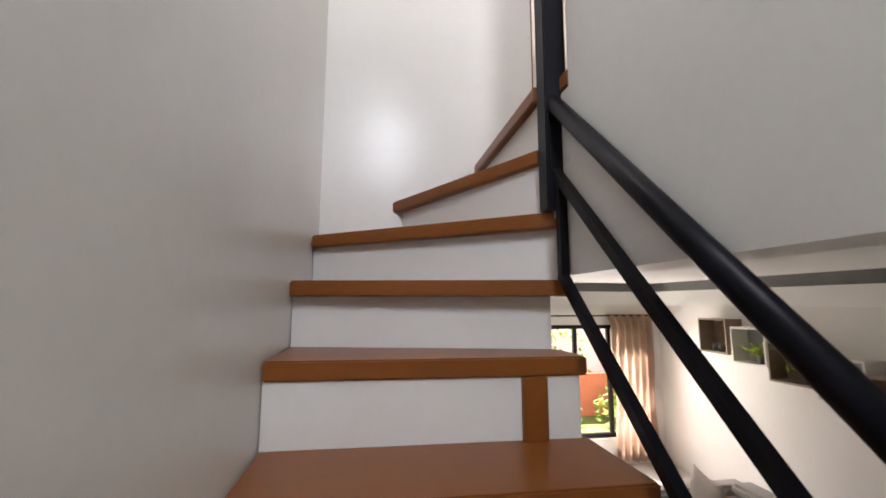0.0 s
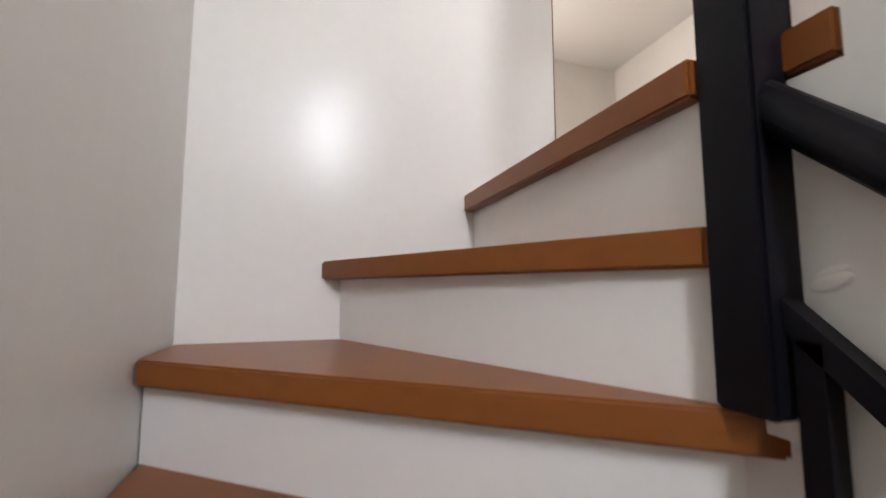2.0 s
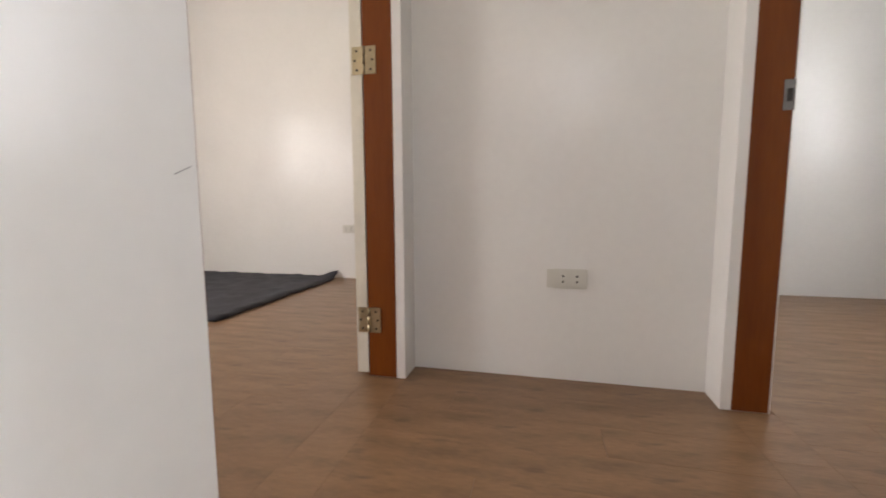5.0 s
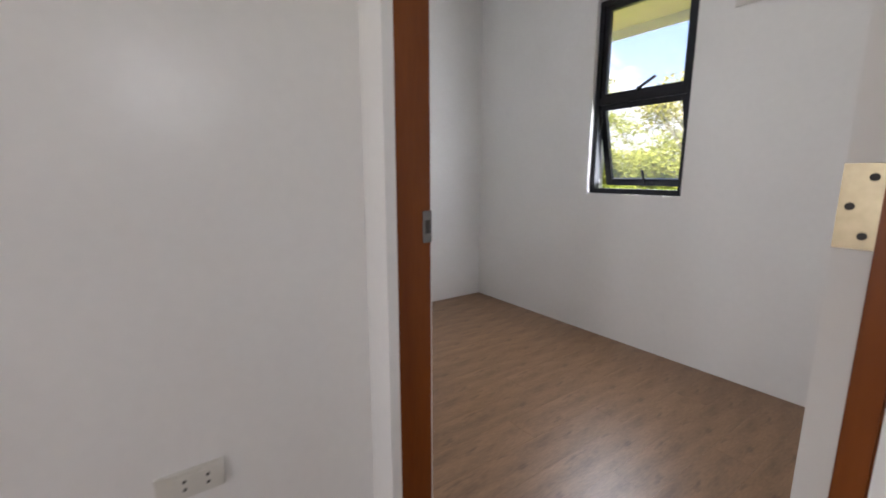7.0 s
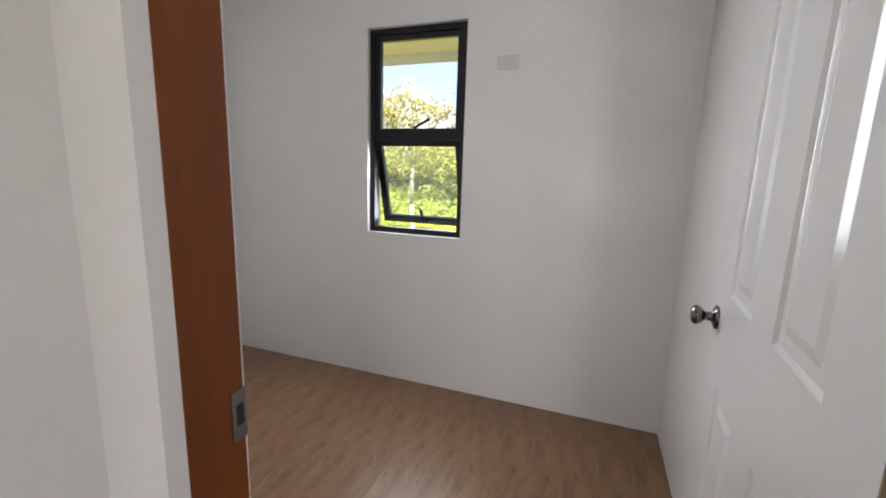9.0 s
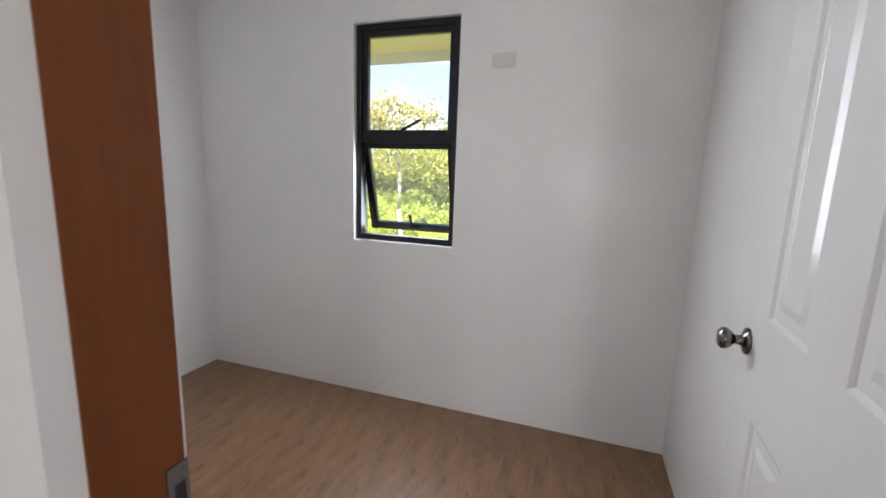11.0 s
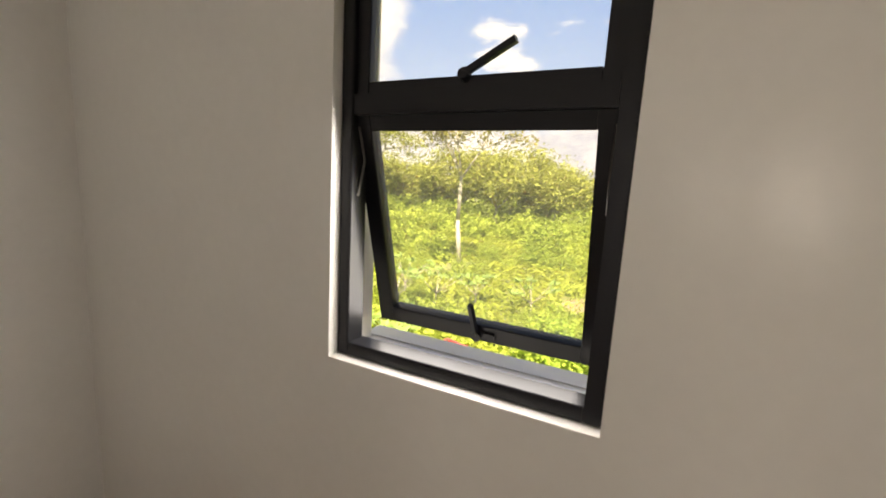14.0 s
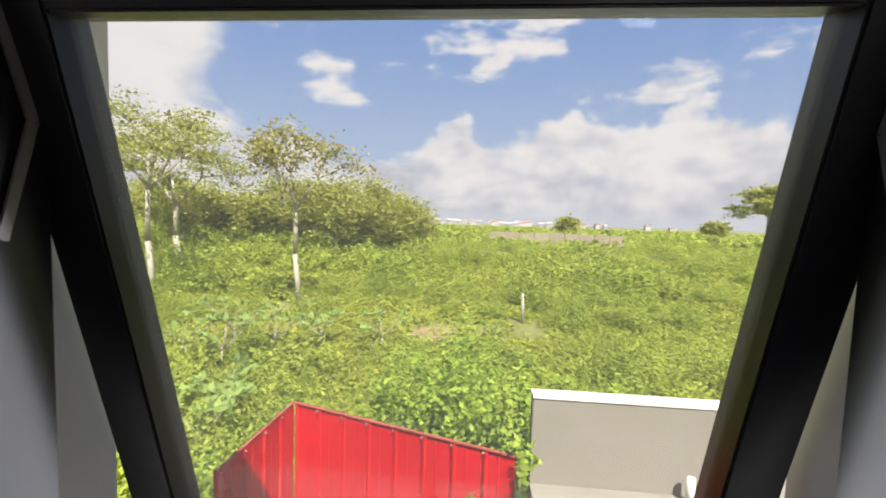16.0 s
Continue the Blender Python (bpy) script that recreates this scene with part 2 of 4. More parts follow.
boxes("wall_north", WALL, [(0, 0.28, NORTH, NORTH + 0.15, 0, CH), (2.02, EAST, NORTH, NORTH + 0.15, 0, CH), (0.28, 2.02, NORTH, NORTH + 0.15, 0, 0.85), (0.28, 2.02, NORTH, NORTH + 0.15, 2.0, CH), (0.84, 1.42, NORTH, NORTH + 0.15, 0.85, 2.0),
                         (0, 2.35, NORTH, NORTH + 0.15, G0, -0.3), (3.78, EAST, NORTH, NORTH + 0.15, G0, -0.3), (2.35, 3.78, NORTH, NORTH + 0.15, G0, -2.34), (2.35, 3.78, NORTH, NORTH + 0.15, -0.92, -0.3)], kind="structure")
boxes("wall_stair_front", WALL, [(0, 0.745, -3.6, -3.45, G0, 0.9), (0, 0.745, -3.6, -3.45, 1.9, CH), (0, 0.13, -3.6, -3.45, 0.9, 1.9), (0.61, 0.745, -3.6, -3.45, 0.9, 1.9)], kind="structure")
boxes("wall_ground_south", WALL, [(0.745, EAST, -3.6, -3.45, G0, -0.3)], kind="structure")
boxes("ceiling", CEIL, [(-0.15, EAST + 0.15, -3.6, 3.45, CH, CH + 0.1)], kind="structure")
boxes("ceiling_ground", CEIL, [(0.80, EAST, -3.45, -0.80, -0.4, -0.3), (0.73, EAST, -0.80, NORTH, -0.4, -0.3), (0.0, 0.72, 0.31, NORTH, -0.4, -0.3)], kind="structure")
boxes("slab_upper", CEIL, [(0.86, EAST, -3.45, -0.882, -0.3, -0.02), (0.81, EAST, -0.882, 0.31, -0.3, -0.02), (0, EAST, 0.31, NORTH, -0.3, -0.02)], kind="structure")
boxes("floor_ground", mat("grey_floor_tile", (0.5, 0.48, 0.45), 0.2, 0.04, 2, 40, 0.004), [(-0.15, EAST + 0.15, -3.6, NORTH + 0.15, G0 - 0.1, G0)], kind="structure")
# dropped cornice round the living room
boxes("cornice", CEIL, [(3.55, EAST, -3.45, NORTH, -0.66, -0.50), (0.72, 3.55, NORTH - 0.5, NORTH, -0.66, -0.50)], kind="structure")
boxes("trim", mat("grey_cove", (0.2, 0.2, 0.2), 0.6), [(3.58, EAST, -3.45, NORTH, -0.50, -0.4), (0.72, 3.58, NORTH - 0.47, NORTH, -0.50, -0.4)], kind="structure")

# ---- stairs ----
NOSE = 0.045                 # board thickness
stair = thing("staircase", "narrow winder staircase with brown varnished treads and white risers", "staircase")
TOPS = [-4 * R, -3 * R, -2 * R, -R]


def tread(poly, z):
    bm = prism(bmesh.new(), poly, z - NOSE, z)
    bevel(bm, 0.004)
    part("tread", bm, TREAD, stair)


def riser(line, z0, z1):
    (x0, y0), (x1, y1) = line
    n = Vector((-(y1 - y0), x1 - x0)).normalized() * 0.02
    part("riser", prism(bmesh.new(), [(x0, y0), (x1, y1), (x1 + n.x, y1 + n.y), (x0 + n.x, y0 + n.y)], z0, z1), WALL, stair)


tread([(0.003, -0.847), (0.752, -0.866), (0.752, -0.73), (0.74, -0.70), (0.003, -0.54)], TOPS[0])
tread([(0.003, -0.590), (0.764, -0.772), (0.764, -0.70), (0.003, -0.16)], TOPS[1])
tread([(0.003, -0.213), (0.768, -0.785), (0.768, -0.70), (0.36, -0.003), (0.003, -0.003)], TOPS[2])
tread([(0.310, -0.003), (0.700, -0.727), (0.722, -0.727), (0.723, -0.003)], TOPS[3])
for i in range(4):
    ln = [((0.003, -0.838), (0.735, -0.856)), ((0.003, -0.54), (0.735, -0.70)), ((0.003, -0.166), (0.745, -0.72)), ((0.357, -0.003), (0.716, -0.725))][i]
    riser(ln, TOPS[i] - R, TOPS[i] - NOSE)
riser(((0.733, -0.727), (0.733, -0.003)), -R, -NOSE)
part("top_nosing", bevel(prism(bmesh.new(), [(0.686, -0.001), (0.690, -0.727), (0.774, -0.727), (0.774, -0.78), (0.742, -0.78), (0.742, -0.836), (0.80, -0.836), (0.80, -0.001)], -NOSE, 0.002), 0.004), TREAD, stair, "glossy brown landing edge board")
for k in range(9):
    y = -1.103 - 0.253 * k
    z = -(5 + k) * R
    tread([(0.003, y), (0.752, y - 0.012), (0.752, y + 0.262), (0.003, y + 0.268)], z)
    riser(((0.003, y + 0.012), (0.735, y + 0.0)), z - R, z - NOSE)
part("stringer_post", bevel(prism(bmesh.new(), [(0.588, -0.870), (0.648, -0.872), (0.648, -0.856), (0.588, -0.854)], -0.952, -0.76 - NOSE + 0.001), 0.003), TREAD, stair, "short brown post under the tread")
# stair underside
bm = bmesh.new()
prof = [(-0.70, -0.85), (-0.70, -1.0), (-3.3, -2.66), (-3.3, -2.66 + 0.06)]
part("stair_soffit", prism(bm, [(p[0], p[1]) for p in prof], 0.05, 0.73), WALL, stair)
sof = stair.children[-1]
sof.matrix_world = Matrix(((0, 0, 1, 0), (1, 0, 0, 0), (0, 1, 0, 0), (0, 0, 0, 1)))

rail = thing("stair_railing", "black painted steel stair railing with round handrail and square bars", "railing")
bm = bmesh.new()
box(bm, 0.698, 0.764, -0.790, -0.728, -0.379, CH)
part("newel_post", bevel(bm, 0.004), STEEL, rail)
RX = 0.727


def slope(y0, z0, y, k=0.96):
    return Vector((RX, y, z0 + k * (y - y0)))


bm = bmesh.new()
tube(bm, slope(-0.655, 0.047, -0.735), slope(-0.655, 0.047, -1.62), 0.0225, seg=20)
tube(bm, slope(-0.655, 0.047, -1.62), (RX, -3.2, -2.06), 0.0225, seg=20)
part("handrail", bm, STEEL, rail, smooth=True)
bm = bmesh.new()
bar(bm, slope(-0.741, -0.236, -0.745), slope(-0.741, -0.236, -1.62), 0.023, 0.023)
bar(bm, slope(-0.741, -0.236, -1.62), (RX, -3.2, -2.26), 0.023, 0.023)
part("middle_bar", bm, STEEL, rail)
bm = bmesh.new()
bar(bm, (RX, -0.808, -0.305), (RX, -0.808, -0.568), 0.023, 0.023)
bar(bm, slope(-0.751, -0.512, -0.80), slope(-0.751, -0.512, -1.62), 0.023, 0.023)
bar(bm, slope(-0.751, -0.512, -1.62), (RX, -3.2, -2.5), 0.023, 0.023)
part("lower_bar", bm, STEEL, rail)
bm = bmesh.new()
box(bm, RX - 0.025, RX + 0.025, -3.25, -3.2, G0, -1.95)
part("foot_post", bm, STEEL, rail)

# ---- floors of planks ----
floor = boxes("floor", JOINT, [(0.801, EAST, -1.02, 0.31, -0.02, -0.004), (WEST2, EAST, SOUTH, -1.02, -0.02, -0.004), (0, EAST, 0.31, NORTH, -0.02, -0.004)], kind="structure")


# ---- openings ----
def hinge(parent, x, y, z):
    """A butt hinge whose leaves lie in the plane x, folded flat about y."""
    bm = bmesh.new()
    box(bm, x - 0.004, x - 0.0005, y + 0.005, y + 0.044, z - 0.047, z + 0.047)
    part("hinge_leaf", bm, BRASS, parent, "antique brass hinge leaf")
    bm = bmesh.new()
    box(bm, x - 0.004, x - 0.0005, y - 0.044, y - 0.005, z - 0.047, z + 0.047)
    part("hinge_leaf", bm, BRASS, parent, "antique brass hinge leaf")
    bm = bmesh.new()
    for k in range(3):
        tube(bm, (x - 0.006, y, z - 0.047 + k * 0.0315), (x - 0.006, y, z - 0.047 + k * 0.0315 + 0.0305), 0.006)
    part("hinge_pin", bm, BRASS, parent, smooth=True)
    for sy in (-1, 1):
        for k, dz in enumerate((-0.032, 0.0, 0.032)):
            bm = bmesh.new()
            yy = y + sy * (0.026 if k != 1 else 0.033)
            tube(bm, (x - 0.0055, yy, z + dz), (x - 0.003, yy, z + dz), 0.0045, seg=8)
            part("screw", bm, HOLE, parent)


def panel_leaf(parent, w, h, th):
    """A six-panel leaf in its own axes: x along the width from the hinge, y through the thickness, z up."""
    k = w / 0.86
    cols = [(0.15 * k, 0.37 * k), (0.51 * k, 0.715 * k)]
    rows = [(0.14, 0.80), (1.04, h - 0.14)]
    bm = bmesh.new()
    box(bm, 0, w, 0.006, th - 0.006, 0, h)
    part("core", bm, DOOR, parent)
    for side in (0, 1):
        y0, y1 = ((0, 0.0065) if side == 0 else (th - 0.0065, th))
        bm = bmesh.new()
        for x0, x1 in ((0, cols[0][0]), (cols[0][1], cols[1][0]), (cols[1][1], w)):
            box(bm, x0, x1, y0, y1, 0, h)
        for xa, xb in cols:
            prev = 0
            for z0, z1 in rows + [(h, h)]:
                box(bm, xa, xb, y0, y1, prev, z0)
                prev = z1
        part("stile_face", bm, DOOR, parent)
        for xa, xb in cols:
            pw = xb - xa
            for z0, z1 in rows:
                bm = bmesh.new()
                ya = y0 if side == 0 else y1
                s = 1 if side == 0 else -1
                loops = []
                for ins, dep in ((0.0, 0.0), (0.012, 0.007), (0.03, 0.007), (0.055, 0.0015)):
                    loops.append([bm.verts.new((px, ya + s * dep, pz)) for px, pz in ((xa + ins, z0 + ins), (xa + pw - ins, z0 + ins), (xa + pw - ins, z1 - ins), (xa + ins, z1 - ins))])
                for q in range(3):
                    for i in range(4):
                        bm.faces.new((loops[q][i], loops[q][(i + 1) % 4], loops[q + 1][(i + 1) % 4], loops[q + 1][i]))
                bm.faces.new(loops[-1])
                bmesh.ops.recalc_face_normals(bm, faces=bm.faces)
                if list(bm.faces)[-1].normal.y * s > 0:
                    bmesh.ops.reverse_faces(bm, faces=bm.faces)
                part("raised_panel", bm, DOOR, parent)


def knob(parent, x, y, z, s):
    """A round door knob on a rose, pointing along s in y."""
    prof = [(0.033, 0.0), (0.033, 0.006), (0.024, 0.01), (0.013, 0.014), (0.012, 0.03), (0.02, 0.036), (0.027, 0.046), (0.027, 0.056), (0.02, 0.063), (0.0, 0.065)]
    bm = bmesh.new()
    ring = []
    for r, d in prof:
        ring.append([bm.verts.new((x + r * math.cos(a), y + s * d, z + r * math.sin(a))) for a in [math.tau * i / 24 for i in range(24)]])
    for q in range(len(ring) - 1):
        for i in range(24):
            bm.faces.new((ring[q][i], ring[q][(i + 1) % 24], ring[q + 1][(i + 1) % 24], ring[q + 1][i]))
    bmesh.ops.remove_doubles(bm, verts=bm.verts, dist=1e-5)
    bmesh.ops.recalc_face_normals(bm, faces=bm.faces)
    part("door_knob", bm, NICKEL, parent, "dark polished metal knob", True)


# hall to the rug room
d1 = thing("door_1", "white panel door swung fully open on brass hinges", "door")
tagged(d1, kind="structure")
boxes("jamb", JAMB, [(JX, JX + 0.03, J1, 0.308, 0.0, 2.1)], d1, "reddish brown stained jamb", 0.002)
boxes("jamb", JAMB, [(0.98, 0.99, 0.008, 0.308, 0.0, 2.1)], d1, bev=0.001)
boxes("head_jamb", JAMB, [(0.98, JX + 0.03, J1, 0.308, 2.07, 2.1)], d1)
for z in (0.217, 1.146, 1.93):
    hinge(d1, JX, 0.302, z)
leaf = new("leaf")
leaf.parent = d1
leaf.matrix_world = pose(JX + 0.0045, 0.312, 0.012, 0, 0, 0)
panel_leaf(leaf, 0.80, 2.04, 0.042)
boxes("leaf_edge", DOOR_EDGE, [(JX, JX + 0.004, 0.3115, 0.3545, 0.012, 2.052)], d1, "cream hinge edge")

# hall to the window room
d2 = thing("door_2", "white raised-panel door open inward with a dark round knob", "door")
tagged(d2, kind="structure")
boxes("jamb", JAMB, [(JX, JX + 0.03, -1.003, J2, 0.0, 2.1)], d2, "reddish brown stained jamb", 0.002)
boxes("jamb", JAMB, [(1.182, 1.207, -1.017, -0.884, 0.0, 2.1)], d2, "reddish brown stained jamb", 0.002)
boxes("jamb_rebate", DOOR_EDGE, [(1.2075, 1.2215, -1.0225, -0.995, 0.0, 2.07)], d2, "cream painted rebate", 0.0015)
boxes("head_jamb", JAMB, [(1.182, JX + 0.03, -1.017, J2, 2.07, 2.1)], d2)
leaf = new("leaf")
leaf.parent = d2
leaf.matrix_world = pose(1.222, -1.027, 0.012, 0, 0, -93.7)
panel_leaf(leaf, 0.84, 2.04, 0.04)
knob(leaf, 0.80, 0.04, 0.955, 1)
boxes("strike_plate", NICKEL, [(JX - 0.002, JX, -1.004, -0.976, 0.905, 0.99)], d2, "worn steel strike plate")
boxes("strike_hole", HOLE, [(JX - 0.003, JX - 0.001, -0.998, -0.985, 0.93, 0.965)], d2)
for z in (0.217, 1.05, 1.93):
    bm = bmesh.new()
    box(bm, 1.224, 1.262, -1.0265, -1.0235, z - 0.047, z + 0.047)
    part("hinge_leaf", bm, BRASS, d2, "brass hinge leaf")
    for dx, dz in ((0.010, 0.032), (0.026, 0.0), (0.012, -0.032)):
        bm = bmesh.new()
        tube(bm, (1.226 + dx, -1.0225, z + dz), (1.226 + dx, -1.0245, z + dz), 0.0045, seg=8)
        part("screw", bm, HOLE, d2)


# ---- awning window ----
def frame_ring(bm, x0, x1, z0, z1, y0, y1, w):
    box(bm, x0, x0 + w, y0, y1, z0, z1)
    box(bm, x1 - w, x1, y0, y1, z0, z1)
    box(bm, x0 + w, x1 - w, y0, y1, z0, z0 + w)
    box(bm, x0 + w, x1 - w, y0, y1, z1 - w, z1)


def awning_window(name, label, x0, x1, z0, z1, y_in, tilt):
    """A two-light aluminium awning window: upper light shut, lower light pushed out at its foot."""
    win = thing(name, label, "window")
    tagged(win, kind="structure")
    zm = z0 + 0.585
    bm = bmesh.new()
    frame_ring(bm, x0 + 0.002, x1 - 0.002, z0 + 0.002, z1 - 0.002, y_in - 0.085, y_in - 0.028, 0.032)
    part("window_frame", bevel(bm, 0.002), ALU, win)
    bm = bmesh.new()
    box(bm, x0 + 0.034, x1 - 0.034, y_in - 0.085, y_in - 0.03, zm - 0.022, zm + 0.022)
    part("transom", bevel(bm, 0.002), ALU, win)
    up = new("upper_sash")
    up.parent = win
    bm = bmesh.new()
    frame_ring(bm, x0 + 0.03, x1 - 0.03, zm + 0.012, z1 - 0.03, y_in - 0.075, y_in - 0.042, 0.036)
    part("sash_frame", bevel(bm, 0.002), ALU, up)
    bm = bmesh.new()
    box(bm, x0 + 0.064, x1 - 0.064, y_in - 0.060, y_in - 0.056, zm + 0.046, z1 - 0.064)
    part("pane", bm, GLASS, up).visible_shadow = False
    xm = (x0 + x1) / 2
    bm = bmesh.new()
    bar(bm, (xm + 0.012, y_in - 0.035, zm + 0.05), (xm - 0.092, y_in - 0.02, zm + 0.098), 0.012, 0.012)
    tube(bm, (xm + 0.012, y_in - 0.045, zm + 0.045), (xm + 0.012, y_in - 0.028, zm + 0.05), 0.012, seg=12)
    part("latch", bm, ALU, up)
    lo = new("lower_sash")
    lo.parent = win
    h = zm - 0.015 - (z0 + 0.03)
    lo.matrix_world = Matrix.Translation((0, y_in - 0.060, zm - 0.008)) @ pose(0, 0, 0, -tilt, 0, 0)
    bm = bmesh.new()
    frame_ring(bm, x0 + 0.022, x1 - 0.022, -h, 0, -0.016, 0.018, 0.044)
    part("sash_frame", bevel(bm, 0.002), ALU, lo)
    bm = bmesh.new()
    box(bm, x0 + 0.062, x1 - 0.062, -0.003, 0.002, -h + 0.04, -0.04)
    part("pane", bm, GLASS, lo).visible_shadow = False
    bm = bmesh.new()
    bar(bm, (xm, 0.026, -h + 0.012), (xm + 0.006, 0.040, -h + 0.11), 0.012, 0.010)
    tube(bm, (xm, 0.016, -h + 0.02), (xm, 0.034, -h + 0.02), 0.013, seg=12)
    box(bm, xm - 0.045, xm - 0.01, 0.017, 0.024, -h + 0.012, -h + 0.028)
    part("latch", bm, ALU, lo)
    for xs, s in ((x0 + 0.036, 1), (x1 - 0.036, -1)):
        bm = bmesh.new()
        bar(bm, (xs, y_in - 0.05, zm - 0.045), (xs + s * 0.004, y_in - 0.068, zm - 0.12), 0.003, 0.006)
        bar(bm, (xs + s * 0.004, y_in - 0.068, zm - 0.12), (xs, y_in - 0.05, zm - 0.2), 0.003, 0.006)
        part("friction_stay", bm, STAY, win, "dull grey metal friction stay arm")
    return win


awning_window("window_1", "black aluminium awning window with its lower sash pushed open", W0, W1, WZ0, WZ1, SOUTH, 15)
boxes("window_sill", SILL, [(W0 - 0.03, W1 + 0.03, SOUTH - 0.25, SOUTH - 0.172, WZ0 - 0.07, WZ0 + 0.003)], bev=0.004, kind="structure")

# upper north window of the rug room and stair window: plain frames
for nm, args in (("window_2", (0.28, 0.84, 0.85, 2.0, NORTH)), ("window_6", (1.42, 2.02, 0.85, 2.0, NORTH)), ("window_3", (2.35, 3.78, -2.34, -0.92, NORTH))):
    w = thing(nm, "black framed window with clear panes", "window")
    tagged(w, kind="structure")
    x0, x1, z0, z1, y = args
    bm = bmesh.new()
    frame_ring(bm, x0 + 0.003, x1 - 0.003, z0 + 0.003, z1 - 0.003, y + 0.04, y + 0.1, 0.05)
    n = 3 if nm == "window_3" else 1
    for k in range(1, n):
        xx = x0 + (x1 - x0) * k / n
        box(bm, xx - 0.025, xx + 0.025, y + 0.045, y + 0.095, z0 + 0.05, z1 - 0.05)
    part("window_frame", bevel(bm, 0.003), ALU, w)
w = thing("window_4", "black framed stair window high on the wall", "window")
tagged(w, kind="structure")
bm = bmesh.new()
frame_ring(bm, 0.133, 0.607, 0.903, 1.897, -3.56, -3.5, 0.03)
part("window_frame", bm, ALU, w)

# made-up window round the landing fill, never in view
w = thing("window_5", "added black framed window, unseen, for the landing fill light", "window")
tagged(w, kind="structure")
bm = bmesh.new()
for d in ((-0.967, -0.937, 1.303, 1.897), (-0.263, -0.233, 1.303, 1.897), (-0.937, -0.263, 1.303, 1.333), (-0.937, -0.263, 1.867, 1.897)):
    box(bm, -0.11, -0.06, *d)
part("window_frame", bm, ALU, w)

# ---- small fixtures ----
def outlet(name, label, m, slots=True):
    """A duplex wall plate: x across, z up, y out of the wall."""
    o = thing(name, label, "outlet")
    bm = bmesh.new()
    box(bm, -0.0595, 0.0595, 0.0, 0.009, -0.036, 0.036)
    part("cover_plate", bevel(bm, 0.003), PLATE, o)
    if slots:
        for sx in (-0.024, 0.024):
            bm = bmesh.new()
            box(bm, sx - 0.017, sx + 0.017, 0.008, 0.0115, -0.024, 0.024)
            soc = part("socket", bevel(bm, 0.0015), PLATE, o)
            for dz in (-0.010, 0.010):
                bm = bmesh.new()
                tube(bm, (sx, 0.0105, dz), (sx, 0.0125, dz), 0.0042, seg=8)
                part("socket_hole", bm, HOLE, soc)
    o.matrix_world = m
    return o


outlet("wall_outlet", "ivory two-gang wall outlet on the white hall wall", pose(OUT_X, -0.417, 0.377, 0, 0, 90))
boxes("box_edge", PLATE, [(0.0595, 0.08, 0.0, 0.005, -0.034, 0.034)], bpy.data.objects["wall_outlet"], "paint-stained surround")
outlet("wall_outlet", "white wall outlet low on the rug room wall", pose(EAST, 1.335, 0.437, 0, 0, 90))
outlet("blank_plate", "blank beige cover plate high beside the window", pose(2.052, SOUTH, 1.92, 0, 0, 0), False)

bm = bmesh.new()
bar(bm, (0.954, -0.0003, 0.669), (0.972, -0.0003, 0.677), 0.0005, 0.0006)
tagged(part("wall_scratch", bm, HOLE), "short dark scratch on the white wall", "scratch", kind="structure")

bm = bmesh.new()
bmesh.ops.create_uvsphere(bm, u_segments=16, v_segments=10, radius=1.0, matrix=pose(0.7452, -0.813, -0.252, -20, 0, 0) @ Matrix.Diagonal((0.003, 0.019, 0.008, 1)))
bmesh.ops.create_uvsphere(bm, u_segments=16, v_segments=10, radius=1.0, matrix=pose(0.7452, -0.815, -0.243, -20, 0, 0) @ Matrix.Diagonal((0.002, 0.015, 0.005, 1)))
tagged(part("paint_blister", bm, WALL, smooth=True), "small glossy paint blister on the grey stair wall", "blister", kind="structure")

# rug with a curled corner
bm = bmesh.new()
gx, gy = 40, 34
grid = {}
for i in range(gx + 1):
    for j in range(gy + 1):
        u, v = i / gx, j / gy
        x, y = 2.55 + 1.43 * u + 0.012 * noise.noise((v * 9, 1, 2)), 1.44 + 1.6 * v + 0.016 * noise.noise((u * 9, 5, 2))
        z = 0.022 + 0.012 * noise.noise((u * 14, v * 14, 0)) + 0.006 * noise.noise((u * 40, v * 40, 3))
        z += 0.05 * max(0, u - 0.93) / 0.07 * max(0, 1 - v * 9)
        grid[i, j] = bm.verts.new((x, y, z))
for i in range(gx):
    for j in range(gy):
        bm.faces.new((grid[i, j], grid[i + 1, j], grid[i + 1, j + 1], grid[i, j + 1]))
ret = bmesh.ops.extrude_face_region(bm, geom=list(bm.faces))
for v in ret["geom"]:
    if isinstance(v, bmesh.types.BMVert):
        v.co.z = 0.001 if v.co.z < 0.045 else v.co.z - 0.018
bmesh.ops.recalc_face_normals(bm, faces=bm.faces)
rug = tagged(part("rug", bm, RUG, None, smooth=True), "dark charcoal shaggy rug with a curled corner on the floor", "rug")

# ---- outdoors ----

def place(u, d):
    """A point of the field d metres out from the window and u metres to its right, seen outward."""
    return 2.561 + 0.0627 * d - 0.998 * u, -2.629 - 0.998 * d - 0.0627 * u


